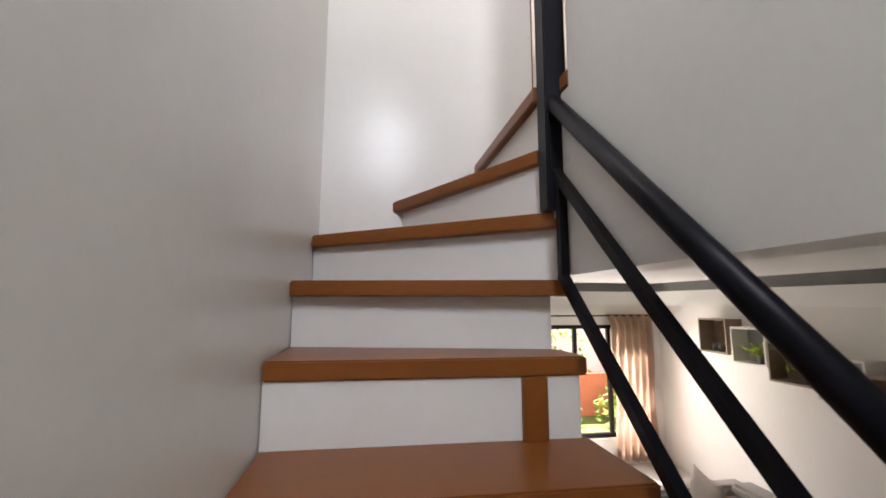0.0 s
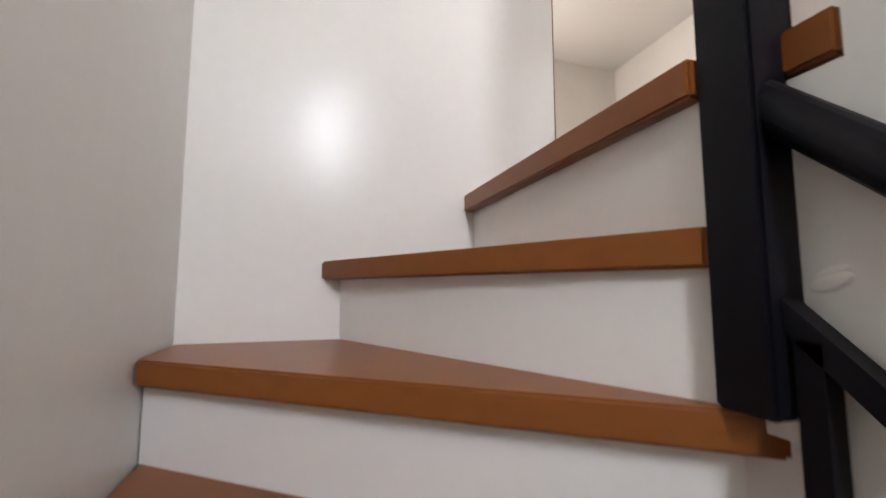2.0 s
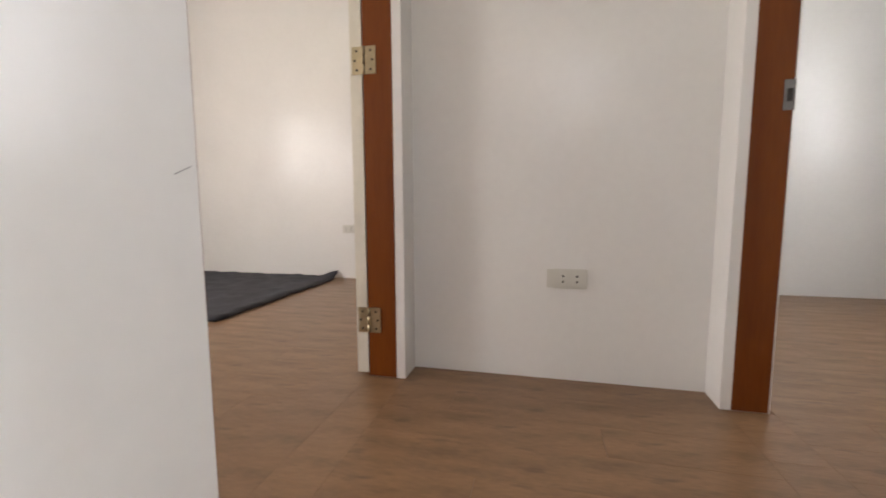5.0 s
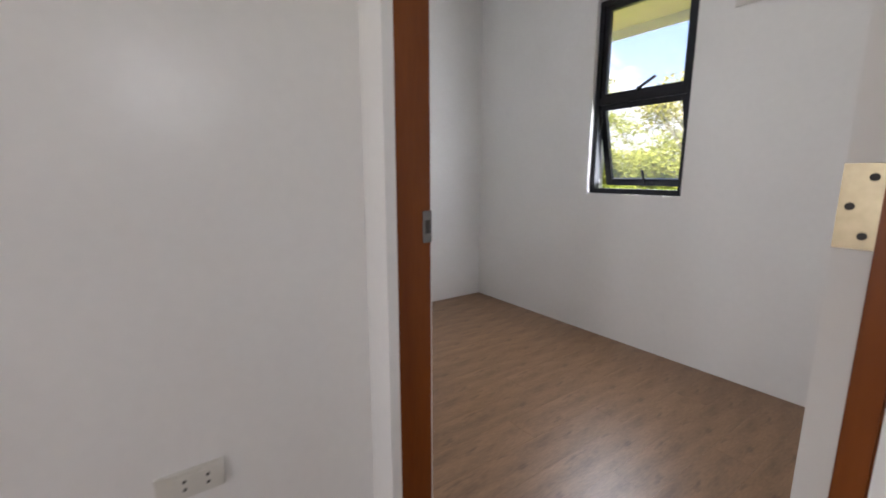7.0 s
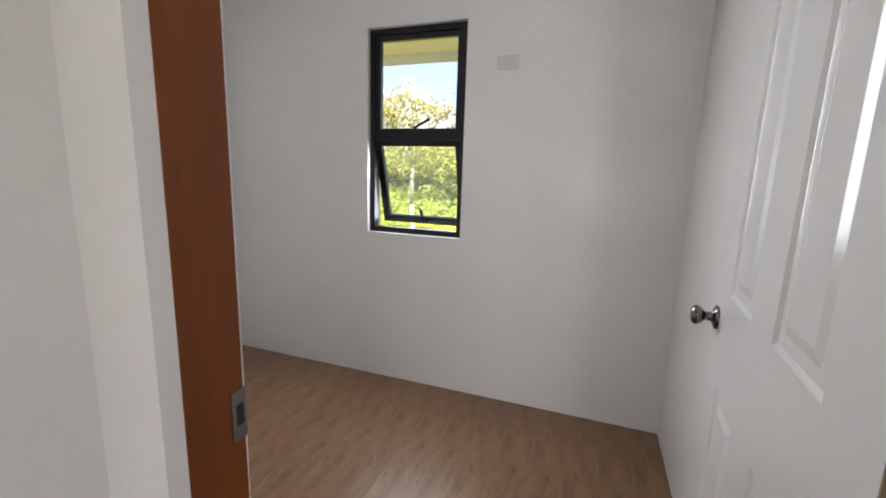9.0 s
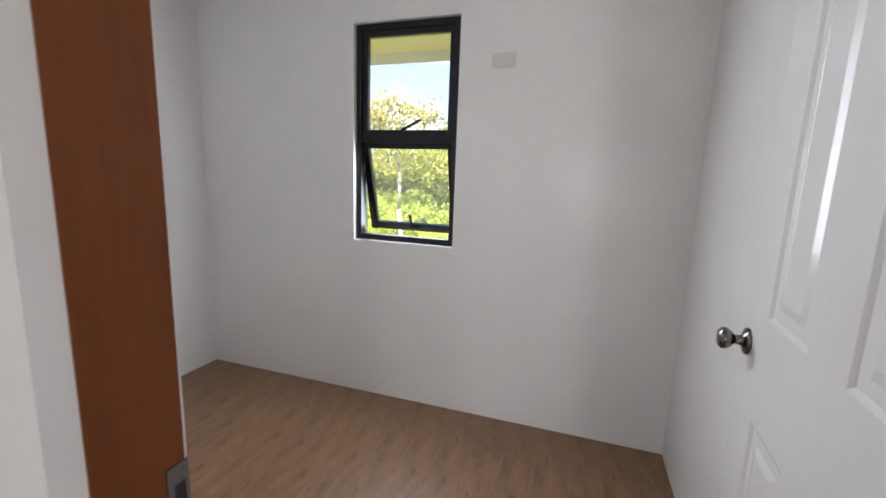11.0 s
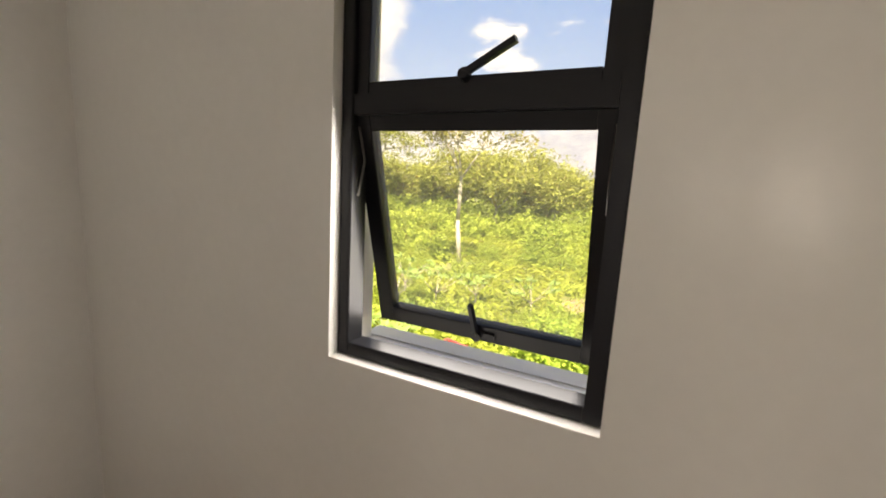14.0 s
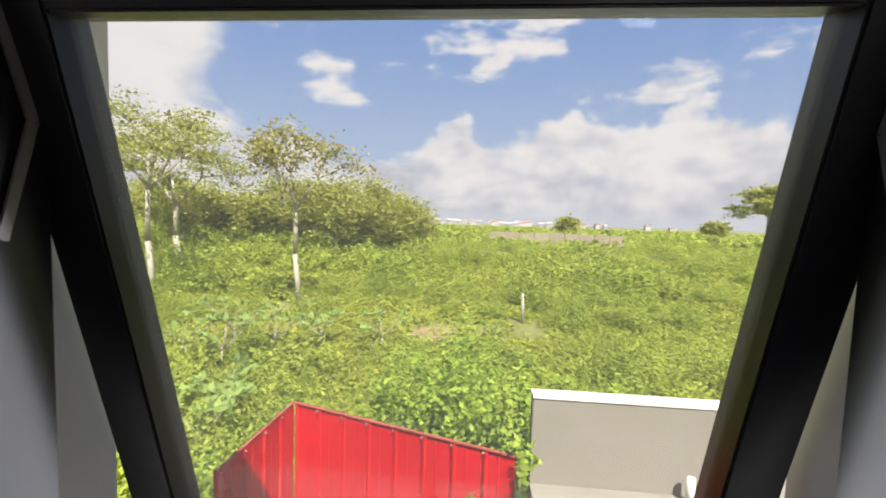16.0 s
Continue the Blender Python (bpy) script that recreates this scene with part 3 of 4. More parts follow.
SOIL = mat("field_soil", (0.15, 0.19, 0.045), 0.95, 0.2, 0.12, 1.5, 0.06, c2=(0.22, 0.21, 0.075))
GREENS = leaf_mat("bush_leaves", (0.50, 0.565, 0.095), (0.22, 0.31, 0.05))
GRASS = leaf_mat("grass_blades", (0.42, 0.46, 0.07), (0.28, 0.34, 0.05), 0.3)
TREEL = leaf_mat("tree_leaves", (0.44, 0.45, 0.10), (0.28, 0.31, 0.07), 0.4)
DRYL = leaf_mat("dry_tree_leaves", (0.42, 0.37, 0.10), (0.28, 0.28, 0.07), 0.45)
VINE = leaf_mat("vine_leaves", (0.43, 0.54, 0.08), (0.24, 0.37, 0.05), 0.4, 2.0)
CASSAVA = leaf_mat("cassava_leaves", (0.36, 0.48, 0.14), (0.25, 0.36, 0.09), 0.3, 2.0)
BARK = mat("pale_bark", (0.5, 0.46, 0.38), 0.9, 0.2, 3, 25, 0.08, stretch=(1, 1, 0.4), c2=(0.3, 0.27, 0.22))
RED = mat("red_roof_sheet", (0.55, 0.004, 0.014), 0.5, 0.08, 1.5, 40, 0.006, spec=0.3)
REDCAP = mat("faded_red_trim", (0.42, 0.10, 0.08), 0.6, 0.15, 6, 40, 0.02)
CONC = mat("weathered_concrete", (0.36, 0.31, 0.25), 0.95, 0.2, 0.4, 4, 0.08, c2=(0.22, 0.17, 0.13))
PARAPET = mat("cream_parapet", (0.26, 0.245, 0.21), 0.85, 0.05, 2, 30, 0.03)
DIRT = mat("bare_dirt", (0.36, 0.25, 0.15), 0.95, 0.15, 1.5, 15, 0.06)
rng = np.random.default_rng(7)

boxes("ground", SOIL, [(-2600, 2600, -3200, 600, GROUND - 1, GROUND)], kind="structure")


def leaf_mesh(name, centres, sizes, material, parent=None, kind="", flat=0.55, long=1.7):
    """Many small pointed leaves, one quad each, at the given centres."""
    c = np.asarray(centres, float)
    n = len(c)
    s = np.broadcast_to(np.asarray(sizes, float), (n,))[:, None]
    d = rng.normal(size=(n, 3))
    d[:, 2] *= 0.6
    d /= np.linalg.norm(d, axis=1, keepdims=True)
    up = rng.normal(size=(n, 3)) * flat + (0, 0, 1)
    w = np.cross(d, up)
    w /= np.linalg.norm(w, axis=1, keepdims=True) + 1e-9
    bend = np.cross(w, d) * s * 0.18
    v = np.stack([c - d * s * long / 2, c + w * s * 0.5 - bend, c + d * s * long / 2, c - w * s * 0.5 - bend], 1).reshape(-1, 3)
    me = bpy.data.meshes.new(name)
    me.vertices.add(4 * n)
    me.vertices.foreach_set("co", v.ravel())
    me.loops.add(4 * n)
    me.loops.foreach_set("vertex_index", np.arange(4 * n))
    me.polygons.add(n)
    me.polygons.foreach_set("loop_start", np.arange(n) * 4)
    me.polygons.foreach_set("loop_total", np.full(n, 4))
    me.update()
    me.validate()
    me.materials.append(material)
    ob = new(name, me)
    if parent is not None:
        ob.parent = parent
    if kind:
        tagged(ob, kind=kind)
    return ob


def dome(x, y, r, h, n, z=GROUND):
    """n leaf centres over a lumpy mound."""
    a = rng.uniform(0, math.tau, n)
    e = np.arcsin(rng.uniform(0.0, 1, n))
    k = (0.72 + 0.28 * rng.random(n)) * (1 + 0.22 * np.sin(3 * a + x * 7) + 0.18 * np.sin(5 * e + y * 5))
    return np.stack([x + r * k * np.cos(e) * np.cos(a), y + r * k * np.cos(e) * np.sin(a), z + h * k * np.sin(e)], 1)


def clear(u, d):
    """Open places in the growth: the two bare patches and the line of sight to the trunk's foot."""
    return any(abs(u - a) < w and abs(d - b) < q for a, b, w, q in ((-0.3, 15.0, 1.1, 1.5), (1.3, 15.4, 0.9, 1.2), (-7.2, 18.6, 0.9, 2.2), (3.1, 16.0, 0.6, 1.6)))


def thick(x, y, k):
    """How densely the scrub grows at a place, about -1 to 1."""
    return 1.6 * noise.noise((x * k, y * k, 4.0)) + 0.7 * noise.noise((x * k * 2.7, y * k * 2.7, 9.0))


near, mid, far = [], [], []
size_n, size_m, size_f = [], [], []
while len(near) < 420:
    d = rng.uniform(5.2, 24)
    u = rng.uniform(-1.15, 1.15) * d
    x, y = place(u, d)
    k = thick(x, y, 0.22)
    if clear(u, d) or (d < 8 and u > 0.3) or k < -0.15:
        continue
    r = rng.uniform(0.25, 0.62) * (1 + 0.8 * max(0, k))
    q = dome(x, y, r, r * rng.uniform(0.9, 1.9), int(420 + 820 * r))
    near.append(q)
    size_n.append(np.full(len(q), rng.uniform(0.035, 0.065)))
while len(mid) < 620:
    d = 20 + 55 * rng.random() ** 1.3
    u = rng.uniform(-1.15, 1.15) * d
    x, y = place(u, d)
    k = thick(x, y, 0.10)
    if k < -0.1 or (d > 62 and 0.07 < u / d < 0.45):
        continue
    r = rng.uniform(0.5, 1.25) * (1 + 0.8 * max(0, k))
    q = dome(x, y, r, r * rng.uniform(0.8, 1.9), 520)
    mid.append(q)
    size_m.append(np.full(len(q), rng.uniform(0.085, 0.15)))
while len(far) < 1500:
    d = 65 + 260 * rng.random() ** 1.2
    u = rng.uniform(-1.15, 1.15) * d
    x, y = place(u, d)
    if thick(x, y, 0.03) < -0.35 or (70 < d < 82 and 0.07 < u / d < 0.45):
        continue
    r = rng.uniform(1.0, 3.4)
    q = dome(x, y, r * 1.6, min(2.9 if d > 82 else 1.5, r * rng.uniform(0.5, 0.95)), 110)
    far.append(q)
    size_f.append(np.full(len(q), rng.uniform(0.45, 0.85)))
tagged(leaf_mesh("bushes", np.concatenate(near), np.concatenate(size_n), GREENS, kind="stuff"), "low sunlit green bushes over the field", "bushes")
tagged(leaf_mesh("bushes", np.concatenate(mid), np.concatenate(size_m), GREENS, kind="stuff"), "overgrown green scrub across the field", "bushes")
tagged(leaf_mesh("bushes", np.concatenate(far), np.concatenate(size_f), GREENS, kind="stuff"), "distant scrub towards the horizon", "bushes")
g = []
for k in range(150000):
    d = 4.2 + 46 * rng.random() ** 1.5
    u = rng.uniform(-1.15, 1.15) * d
    if clear(u, d) and rng.random() < 0.93:
        continue
    x, y = place(u, d)
    g.append((x, y, GROUND + rng.uniform(0.02, 0.24), 0.032 + 0.0033 * d))
g = np.array(g)
tagged(leaf_mesh("grass", g[:, :3], g[:, 3], GRASS, kind="stuff", flat=2.0, long=3.4), "yellow-green grass and weeds", "grass")


def patch(u, d, ru, rd):
    bm = bmesh.new()
    x, y = place(u, d)
    ring = [bm.verts.new((x + ru * (1 + 0.2 * noise.noise((i * 0.7, u, 0))) * math.cos(a), y + rd * (1 + 0.2 * noise.noise((i * 0.7, d, 3))) * math.sin(a), GROUND + 0.012)) for i, a in ((i, math.tau * i / 28) for i in range(28))]
    mid_v = bm.verts.new((x, y, GROUND + 0.05))
    for i in range(28):
        bm.faces.new((ring[i], ring[(i + 1) % 28], mid_v))
    tagged(part("bare_earth", bm, DIRT), "bare brown earth patch among the weeds", "ground", kind="structure")


patch(-0.3, 15.0, 1.1, 1.2)
patch(1.3, 15.4, 0.8, 0.8)


def branch(bm, p, d, length, r, depth, tips, spread, droop, seed):
    """A limb that forks, gathering its tips."""
    q = p + d * length
    midp = p + d * length * 0.5 + Vector((noise.noise((seed, 1, 0)), noise.noise((seed, 2, 0)), 0)) * length * 0.09
    tube(bm, p, midp, r, r * 0.85, 7)
    tube(bm, midp, q, r * 0.85, r * 0.66, 7)
    tips.append(midp)
    if depth == 0:
        tips.append(q)
        return
    for k in range(3 if depth > 1 else 4):
        a = math.tau * (k / 3 + random.random() * 0.3)
        side = d.orthogonal().normalized()
        side.rotate(Matrix.Rotation(a, 3, d))
        e = (d + side * spread * (0.7 + 0.6 * random.random()) + Vector((0, 0, -droop))).normalized()
        branch(bm, q, e, length * random.uniform(0.58, 0.8), r * 0.6, depth - 1, tips, spread, droop, seed + k * 1.7 + depth)


def tree(label, u, d, height, trunk, r, leaves, leaf_size, cloud, material, spread=0.75, droop=0.05, depth=3, squash=0.7, lean=(0.03, 0.02)):
    """A forked tree with a ragged crown: u metres right, d metres out, trunk the bare part."""
    random.seed(int(d * 10) + int(u * 3))
    x, y = place(u, d)
    t = thing("tree", label, "tree", "field trees", (x, y, GROUND))
    bm, tips = bmesh.new(), []
    top = Vector((lean[0] * trunk, lean[1] * trunk, trunk))
    bend = top * 0.5 + Vector((0.12, 0.05, 0))
    tube(bm, (0, 0, -0.1), bend, r * 1.25, r, 10)
    tube(bm, bend, top, r, r * 0.8, 10)
    for k in range(4):
        a = math.tau * k / 4 + random.random()
        e = Vector((math.cos(a) * spread, math.sin(a) * spread, 1.0)).normalized()
        branch(bm, top - Vector((0, 0, 0.12 * k)), e, (height - trunk) * 0.36, r * 0.6, depth - 1, tips, spread, droop, k * 3.1)
    part("trunk", bm, BARK, t, "pale trunk and bare limbs", True)
    pts = np.array([tuple(p) for p in tips])
    pts = pts[pts[:, 2] > trunk * 0.85]
    c = pts[rng.integers(0, len(pts), leaves)] + rng.normal(size=(leaves, 3)) * (cloud, cloud, cloud * squash)
    leaf_mesh("crown", c, rng.uniform(0.7, 1.3, leaves) * leaf_size, material, t)
    return t


tree("slender pale-barked tree with a thin brownish crown", -7.2, 19.7, 9.6, 4.7, 0.105, 2500, 0.12, 0.33, DRYL, 0.62)
tree("tall pale tree with layered feathery branches", -14.5, 20.0, 11.4, 5.4, 0.12, 4200, 0.11, 0.42, TREEL, 0.85, 0.12, squash=0.25)
tree("tall pale tree with layered feathery branches", -20.5, 31.0, 13.0, 4.8, 0.2, 5600, 0.14, 0.5, TREEL, 0.85, 0.12, squash=0.25)
for u, d, h in ((-21, 44, 8.0), (-15.5, 42, 9.6), (-11.0, 40, 8.8), (-9.0, 45, 10.0), (-5.6, 42, 7.6), (-26, 40, 9.0), (-31, 46, 9.5)):
    tree("bushy broad-leaved tree at the edge of the wood", u, d, h, h * 0.25, 0.2, 10000, 0.19, 0.8, TREEL, 0.95, 0.05)
tree("lone spreading tree beyond the field", 57, 76, 15.5, 7.0, 0.3, 2800, 0.45, 1.0, TREEL, 1.2, 0.1, squash=0.2)
tree("small round distant tree", 55, 200, 9.0, 2.0, 0.4, 1800, 1.0, 1.4, TREEL, 0.9)
tree("small round distant tree", 128, 205, 8.0, 2.0, 0.4, 1800, 1.0, 1.6, TREEL, 0.9)

# low scrub line at the foot of the wood
q, z = [], []
for k in range(150):
    d = rng.uniform(30, 52)
    u = rng.uniform(-34, -3)
    x, y = place(u, d)
    r = rng.uniform(0.8, 2.0)
    c = dome(x, y, r, r * 1.2, 340)
    q.append(c)
    z.append(np.full(len(c), 0.17))
tagged(leaf_mesh("undergrowth", np.concatenate(q), np.concatenate(z), GREENS, kind="stuff"), "dense green undergrowth below the trees", "bushes")


def cassava(u, d, h):
    """A plant of palmate leaves on thin red stalks."""
    x, y = place(u, d)
    t = thing("cassava_plant", "pale green cassava plant with fingered leaves", "plant", "cassava plants", (x, y, GROUND))
    bm, c = bmesh.new(), []
    for k in range(9):
        a, r = math.tau * k / 9 + rng.random(), h * rng.uniform(0.25, 0.6)
        p = Vector((r * math.cos(a), r * math.sin(a), h * rng.uniform(0.7, 1.0)))
        tube(bm, (0, 0, h * 0.4), p, 0.012, 0.006, 5)
        for j in range(7):
            b = math.tau * j / 7
            c.append(p + Vector((0.1 * math.cos(b), 0.1 * math.sin(b), 0)))
    tube(bm, (0, 0, -0.02), (0, 0, h * 0.45), 0.025, 0.016, 6)
    part("stalks", bm, BARK, t, smooth=True)
    leaf_mesh("leaves", [tuple(p) for p in c], 0.13, CASSAVA, t, flat=0.25, long=2.2)


for u, d, h in ((-4.9, 11.5, 1.6), (-6.3, 12.0, 1.7), (-5.9, 10.6, 1.4), (-3.9, 12.6, 1.2), (-2.0, 12.5, 1.3), (-7.0, 10.8, 1.5), (-4.2, 7.6, 1.3), (-3.9, 6.4, 1.4)):
    cassava(u, d, h)

# ruined wall far out, in block sections
x0, y0 = place(7.4, 80)
x1, y1 = place(33.2, 80)
ruin = thing("ruined_wall", "weathered grey and rusty block wall standing in the scrub", "wall", at=(0, 0, 0))
for k in range(9):
    a, b = k / 9, (k + 1) / 9 - 0.006
    bm = bmesh.new()
    bar(bm, (x0 + (x1 - x0) * a, y0 + (y1 - y0) * a, GROUND + 1.2), (x0 + (x1 - x0) * b, y0 + (y1 - y0) * b, GROUND + 1.2), 0.3, 2.5 + 0.25 * (k % 3 == 1) - 0.2 * (k > 6))
    part("wall_section", bm, CONC, ruin)

# fence post
x, y = place(3.12, 17.2)
bm = bmesh.new()
tube(bm, (x, y, GROUND - 0.05), (x + 0.05, y, GROUND + 1.25), 0.07, 0.055, 9)
tagged(part("fence_post", bm, BARK, smooth=True), "old pale leaning wooden fence post", "post")

# town on the horizon, its paints darkened and greyed to carry the distance haze
HAZED_PAINTS = [mat("hazed_town_" + n, c, 0.9) for n, c in (("white", (0.46, 0.45, 0.47)), ("red", (0.32, 0.2, 0.18)), ("grey", (0.32, 0.33, 0.36)), ("cream", (0.42, 0.37, 0.33)))]
for k in range(46):
    d = rng.uniform(520, 700)
    u = rng.uniform(-0.06, 0.24) * d if k < 34 else rng.uniform(0.24, 0.8) * d
    x, y = place(u, d)
    w, h = rng.uniform(5, 14), rng.uniform(3.5, 6.5)
    hs = thing("house", "small distant town house with a pitched roof", "house", "town houses", (x, y, GROUND))
    boxes("wall", HAZED_PAINTS[(0, 3, 0, 2)[k % 4]], [(-w / 2, w / 2, -4, 4, 0, h)], hs)
    bm = bmesh.new()
    prism(bm, [(-4.5, h), (4.5, h), (0, h + 1.8)], -w / 2 - 0.3, w / 2 + 0.3)
    rf = part("roof", bm, HAZED_PAINTS[(1, 2, 1, 0)[k % 4]], hs)
    rf.matrix_local = Matrix(((0, 0, 1, 0), (1, 0, 0, 0), (0, 1, 0, 0), (0, 0, 0, 1)))

# red sheet fence by the house, with a return towards it
FTOP = -0.6
fence = thing("sheet_fence", "glossy red corrugated metal sheet fence", "fence")


def sheet(a, b, bot):
    """One ribbed sheet between two plan points."""
    a, b = Vector((*a, 0)), Vector((*b, 0))
    d = b - a
    n = Vector((d.y, -d.x, 0)).normalized()
    bm = bmesh.new()
    rib = [(0.0, -0.035), (0.046, -0.035), (0.048, 0.0), (0.09, 0.014), (0.16, 0.014), (0.2, 0.0), (0.48, 0.0), (0.5, 0.004), (0.53, 0.004), (0.55, 0.0), (0.96, 0.0), (1.0, -0.03)]
    cols = []
    for f, o in rib:
        p = a + d * f
        cols.append([bm.verts.new((p.x + n.x * q, p.y + n.y * q, zz)) for q, zz in ((o, bot), (o, FTOP), (o - 0.004, FTOP), (o - 0.004, bot))])
    for i in range(len(cols) - 1):
        for j in range(4):
            bm.faces.new((cols[i][j], cols[i + 1][j], cols[i + 1][(j + 1) % 4], cols[i][(j + 1) % 4]))
    bmesh.ops.recalc_face_normals(bm, faces=bm.faces)
    sh = part("sheet", bm, RED, fence)
    for f in (0.06,):
        bm = bmesh.new()
        p = a + d * f + n * 0.024
        bmesh.ops.create_icosphere(bm, subdivisions=1, radius=0.012, matrix=Matrix.Translation((p.x, p.y, FTOP - 0.03)))
        part("screw", bm, CONC, sh)


A, B, C = Vector(place(-1.592, 4.27)), Vector(place(0.62, 3.42)), Vector(place(-1.72, 3.05))
for k in range(8):
    sheet(A + (B - A) * (k / 8), A + (B - A) * ((k + 1) / 8), GROUND)
for k in range(4):
    sheet(C + (A - C) * (k / 4), C + (A - C) * ((k + 1) / 4), GROUND)
for a, b in ((A, B), (C, A)):
    bm = bmesh.new()
    bar(bm, (a.x, a.y + 0.012, FTOP + 0.004), (b.x, b.y + 0.012, FTOP + 0.004), 0.02, 0.016)
    part("cap_trim", bm, REDCAP, fence, "faded red folded cap strip")
C2 = Vector(place(-0.9, 2.2))
for k in range(4):
    sheet(C2 + (C - C2) * (k / 4), C2 + (C - C2) * ((k + 1) / 4), GROUND)

# vine heap over the fence's end
q = []
for u, d, r, h in ((0.56, 3.55, 0.2, 2.25), (0.68, 3.3, 0.15, 1.9), (0.38, 3.75, 0.2, 2.28), (0.3, 4.6, 0.5, 2.3), (0.55, 4.2, 0.34, 2.12), (0.1, 5.4, 0.8, 2.4), (0.75, 4.0, 0.22, 1.9), (0.9, 5.6, 0.7, 1.9), (1.6, 6.2, 0.8, 1.7), (-0.5, 6.6, 0.9, 1.9), (2.6, 6.8, 0.9, 1.3), (0.4, 7.4, 1.1, 1.9), (-2.2, 6.3, 0.8, 1.0), (-3.0, 5.2, 0.7, 0.9)):
    x, y = place(u, d)
    q.append(dome(x, y, r, h, int(5200 * r + 1500)))
q = np.concatenate(q)
q += np.array([tuple(noise.noise_vector(Vector(p) * 2.3) * 0.22 + noise.noise_vector(Vector(p) * 7.0) * 0.07) for p in q])
tagged(leaf_mesh("vines", q, rng.uniform(0.03, 0.065, len(q)), VINE, kind="stuff"), "rampant green vines climbing over the fence", "vines")

# neighbour's cream parapet with a lower ledge
px, py = place(0.81, 3.72)
par = thing("parapet_wall", "cream rendered parapet wall with a white coping and ledge", "wall")
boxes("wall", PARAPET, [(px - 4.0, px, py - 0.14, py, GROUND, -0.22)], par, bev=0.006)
boxes("coping", SILL, [(px - 4.0, px + 0.004, py - 0.15, py + 0.012, -0.218, -0.185)], par, bev=0.005)
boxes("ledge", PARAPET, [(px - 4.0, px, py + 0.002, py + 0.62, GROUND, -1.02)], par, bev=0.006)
bm = bmesh.new()
tube(bm, (px - 1.36, py + 0.12, -1.02), (px - 1.36, py + 0.12, -0.78), 0.035, seg=12)
part("vent_pipe", bm, SILL, par, smooth=True)

# eave over the window
boxes("eave", EAVE, [(-0.5, EAST + 0.5, SOUTH - 0.78, SOUTH - 0.17, 2.22, 2.30)], kind="structure")
boxes("fascia", mat("white_fascia", (0.75, 0.74, 0.7), 0.6), [(-0.5, EAST + 0.5, SOUTH - 0.80, SOUTH - 0.782, 2.15, 2.45)], kind="structure")

# sky with cumulus, far off on a drum round the field
sky_m = bpy.data.materials.new("cloud_sky")
sky_m.use_nodes = True
n, l = sky_m.node_tree.nodes, sky_m.node_tree.links
n.remove(n["Principled BSDF"])
em = n.new("ShaderNodeEmission")
l.new(em.outputs[0], n["Material Output"].inputs["Surface"])
tc, sep = n.new("ShaderNodeTexCoord"), n.new("ShaderNodeSeparateXYZ")
l.new(tc.outputs["Object"], sep.inputs[0])


def calc(op, a, b=None, c=None):
    m = n.new("ShaderNodeMath")
    m.operation = op
    for i, v in enumerate((a, b, c)):
        if v is None:
            continue
        if isinstance(v, (int, float)):
            m.inputs[i].default_value = v
        else:
            l.new(v, m.inputs[i])
    return m.outputs[0]


def fbm(scale, detail, rough=0.55, stretch=(1, 1, 1), off=(0, 0, 0)):
    mp, q = n.new("ShaderNodeMapping"), n.new("ShaderNodeTexNoise")
    mp.inputs["Scale"].default_value, mp.inputs["Location"].default_value = stretch, off
    l.new(tc.outputs["Object"], mp.inputs[0])
    l.new(mp.outputs[0], q.inputs["Vector"])
    q.inputs["Scale"].default_value, q.inputs["Detail"].default_value, q.inputs["Roughness"].default_value = scale, detail, rough
    return q.outputs[0]


def smooth(v, lo, hi):
    m = n.new("ShaderNodeMapRange")
    m.interpolation_type = "SMOOTHSTEP"
    m.inputs["From Min"].default_value, m.inputs["From Max"].default_value = lo, hi
    l.new(v, m.inputs["Value"])
    return m.outputs[0]


def blend(f, a, b):
    m = n.new("ShaderNodeMix")
    m.data_type = "RGBA"
    l.new(f, m.inputs[0])
    for i, v in ((6, a), (7, b)):
        if isinstance(v, tuple):
            m.inputs[i].default_value = (*v, 1)
        else:
            l.new(v, m.inputs[i])
    return m.outputs[2]


elev = sep.outputs[2]                         # in drum radii
puff = fbm(5.0, 8, 0.58, (1, 1, 1.4))
big = fbm(2.1, 3, 0.5, (1, 1, 0.4), (3.1, 1.7, 0))
bank_top = calc("MULTIPLY_ADD", big, 0.42, 0.03)
bank = smooth(calc("SUBTRACT", calc("MULTIPLY_ADD", puff, 0.34, calc("SUBTRACT", bank_top, elev)), 0.17), 0.0, 0.035)
high = smooth(calc("MULTIPLY", fbm(4.2, 8, 0.6, (1, 1, 2.2), (7.3, 2.0, 1.0)), smooth(elev, 0.05, 0.3)), 0.53, 0.66)
east = calc("MULTIPLY", smooth(calc("MULTIPLY_ADD", puff, 0.5, calc("MULTIPLY", smooth(sep.outputs[0], 0.40, 0.66), 0.42)), 0.48, 0.62), smooth(elev, 0.12, 0.22))
cloud = calc("MAXIMUM", calc("MAXIMUM", bank, high), east)
shade = smooth(calc("ADD", fbm(9.0, 7, 0.6, (1, 1, 1.6), (1.0, 5.0, 2.0)), calc("MULTIPLY", elev, 0.7)), 0.36, 0.72)
blue = blend(smooth(elev, 0.0, 0.5), (0.55, 0.67, 0.86), (0.24, 0.40, 0.76))
white = blend(shade, (0.60, 0.62, 0.72), (0.98, 0.96, 0.95))
col = blend(cloud, blue, white)
col = blend(smooth(elev, 0.05, -0.005), col, (0.72, 0.76, 0.84))
l.new(col, em.inputs["Color"])
em.inputs["Strength"].default_value = 0.95
bm = bmesh.new()
RAD = 2000.0
cols = []
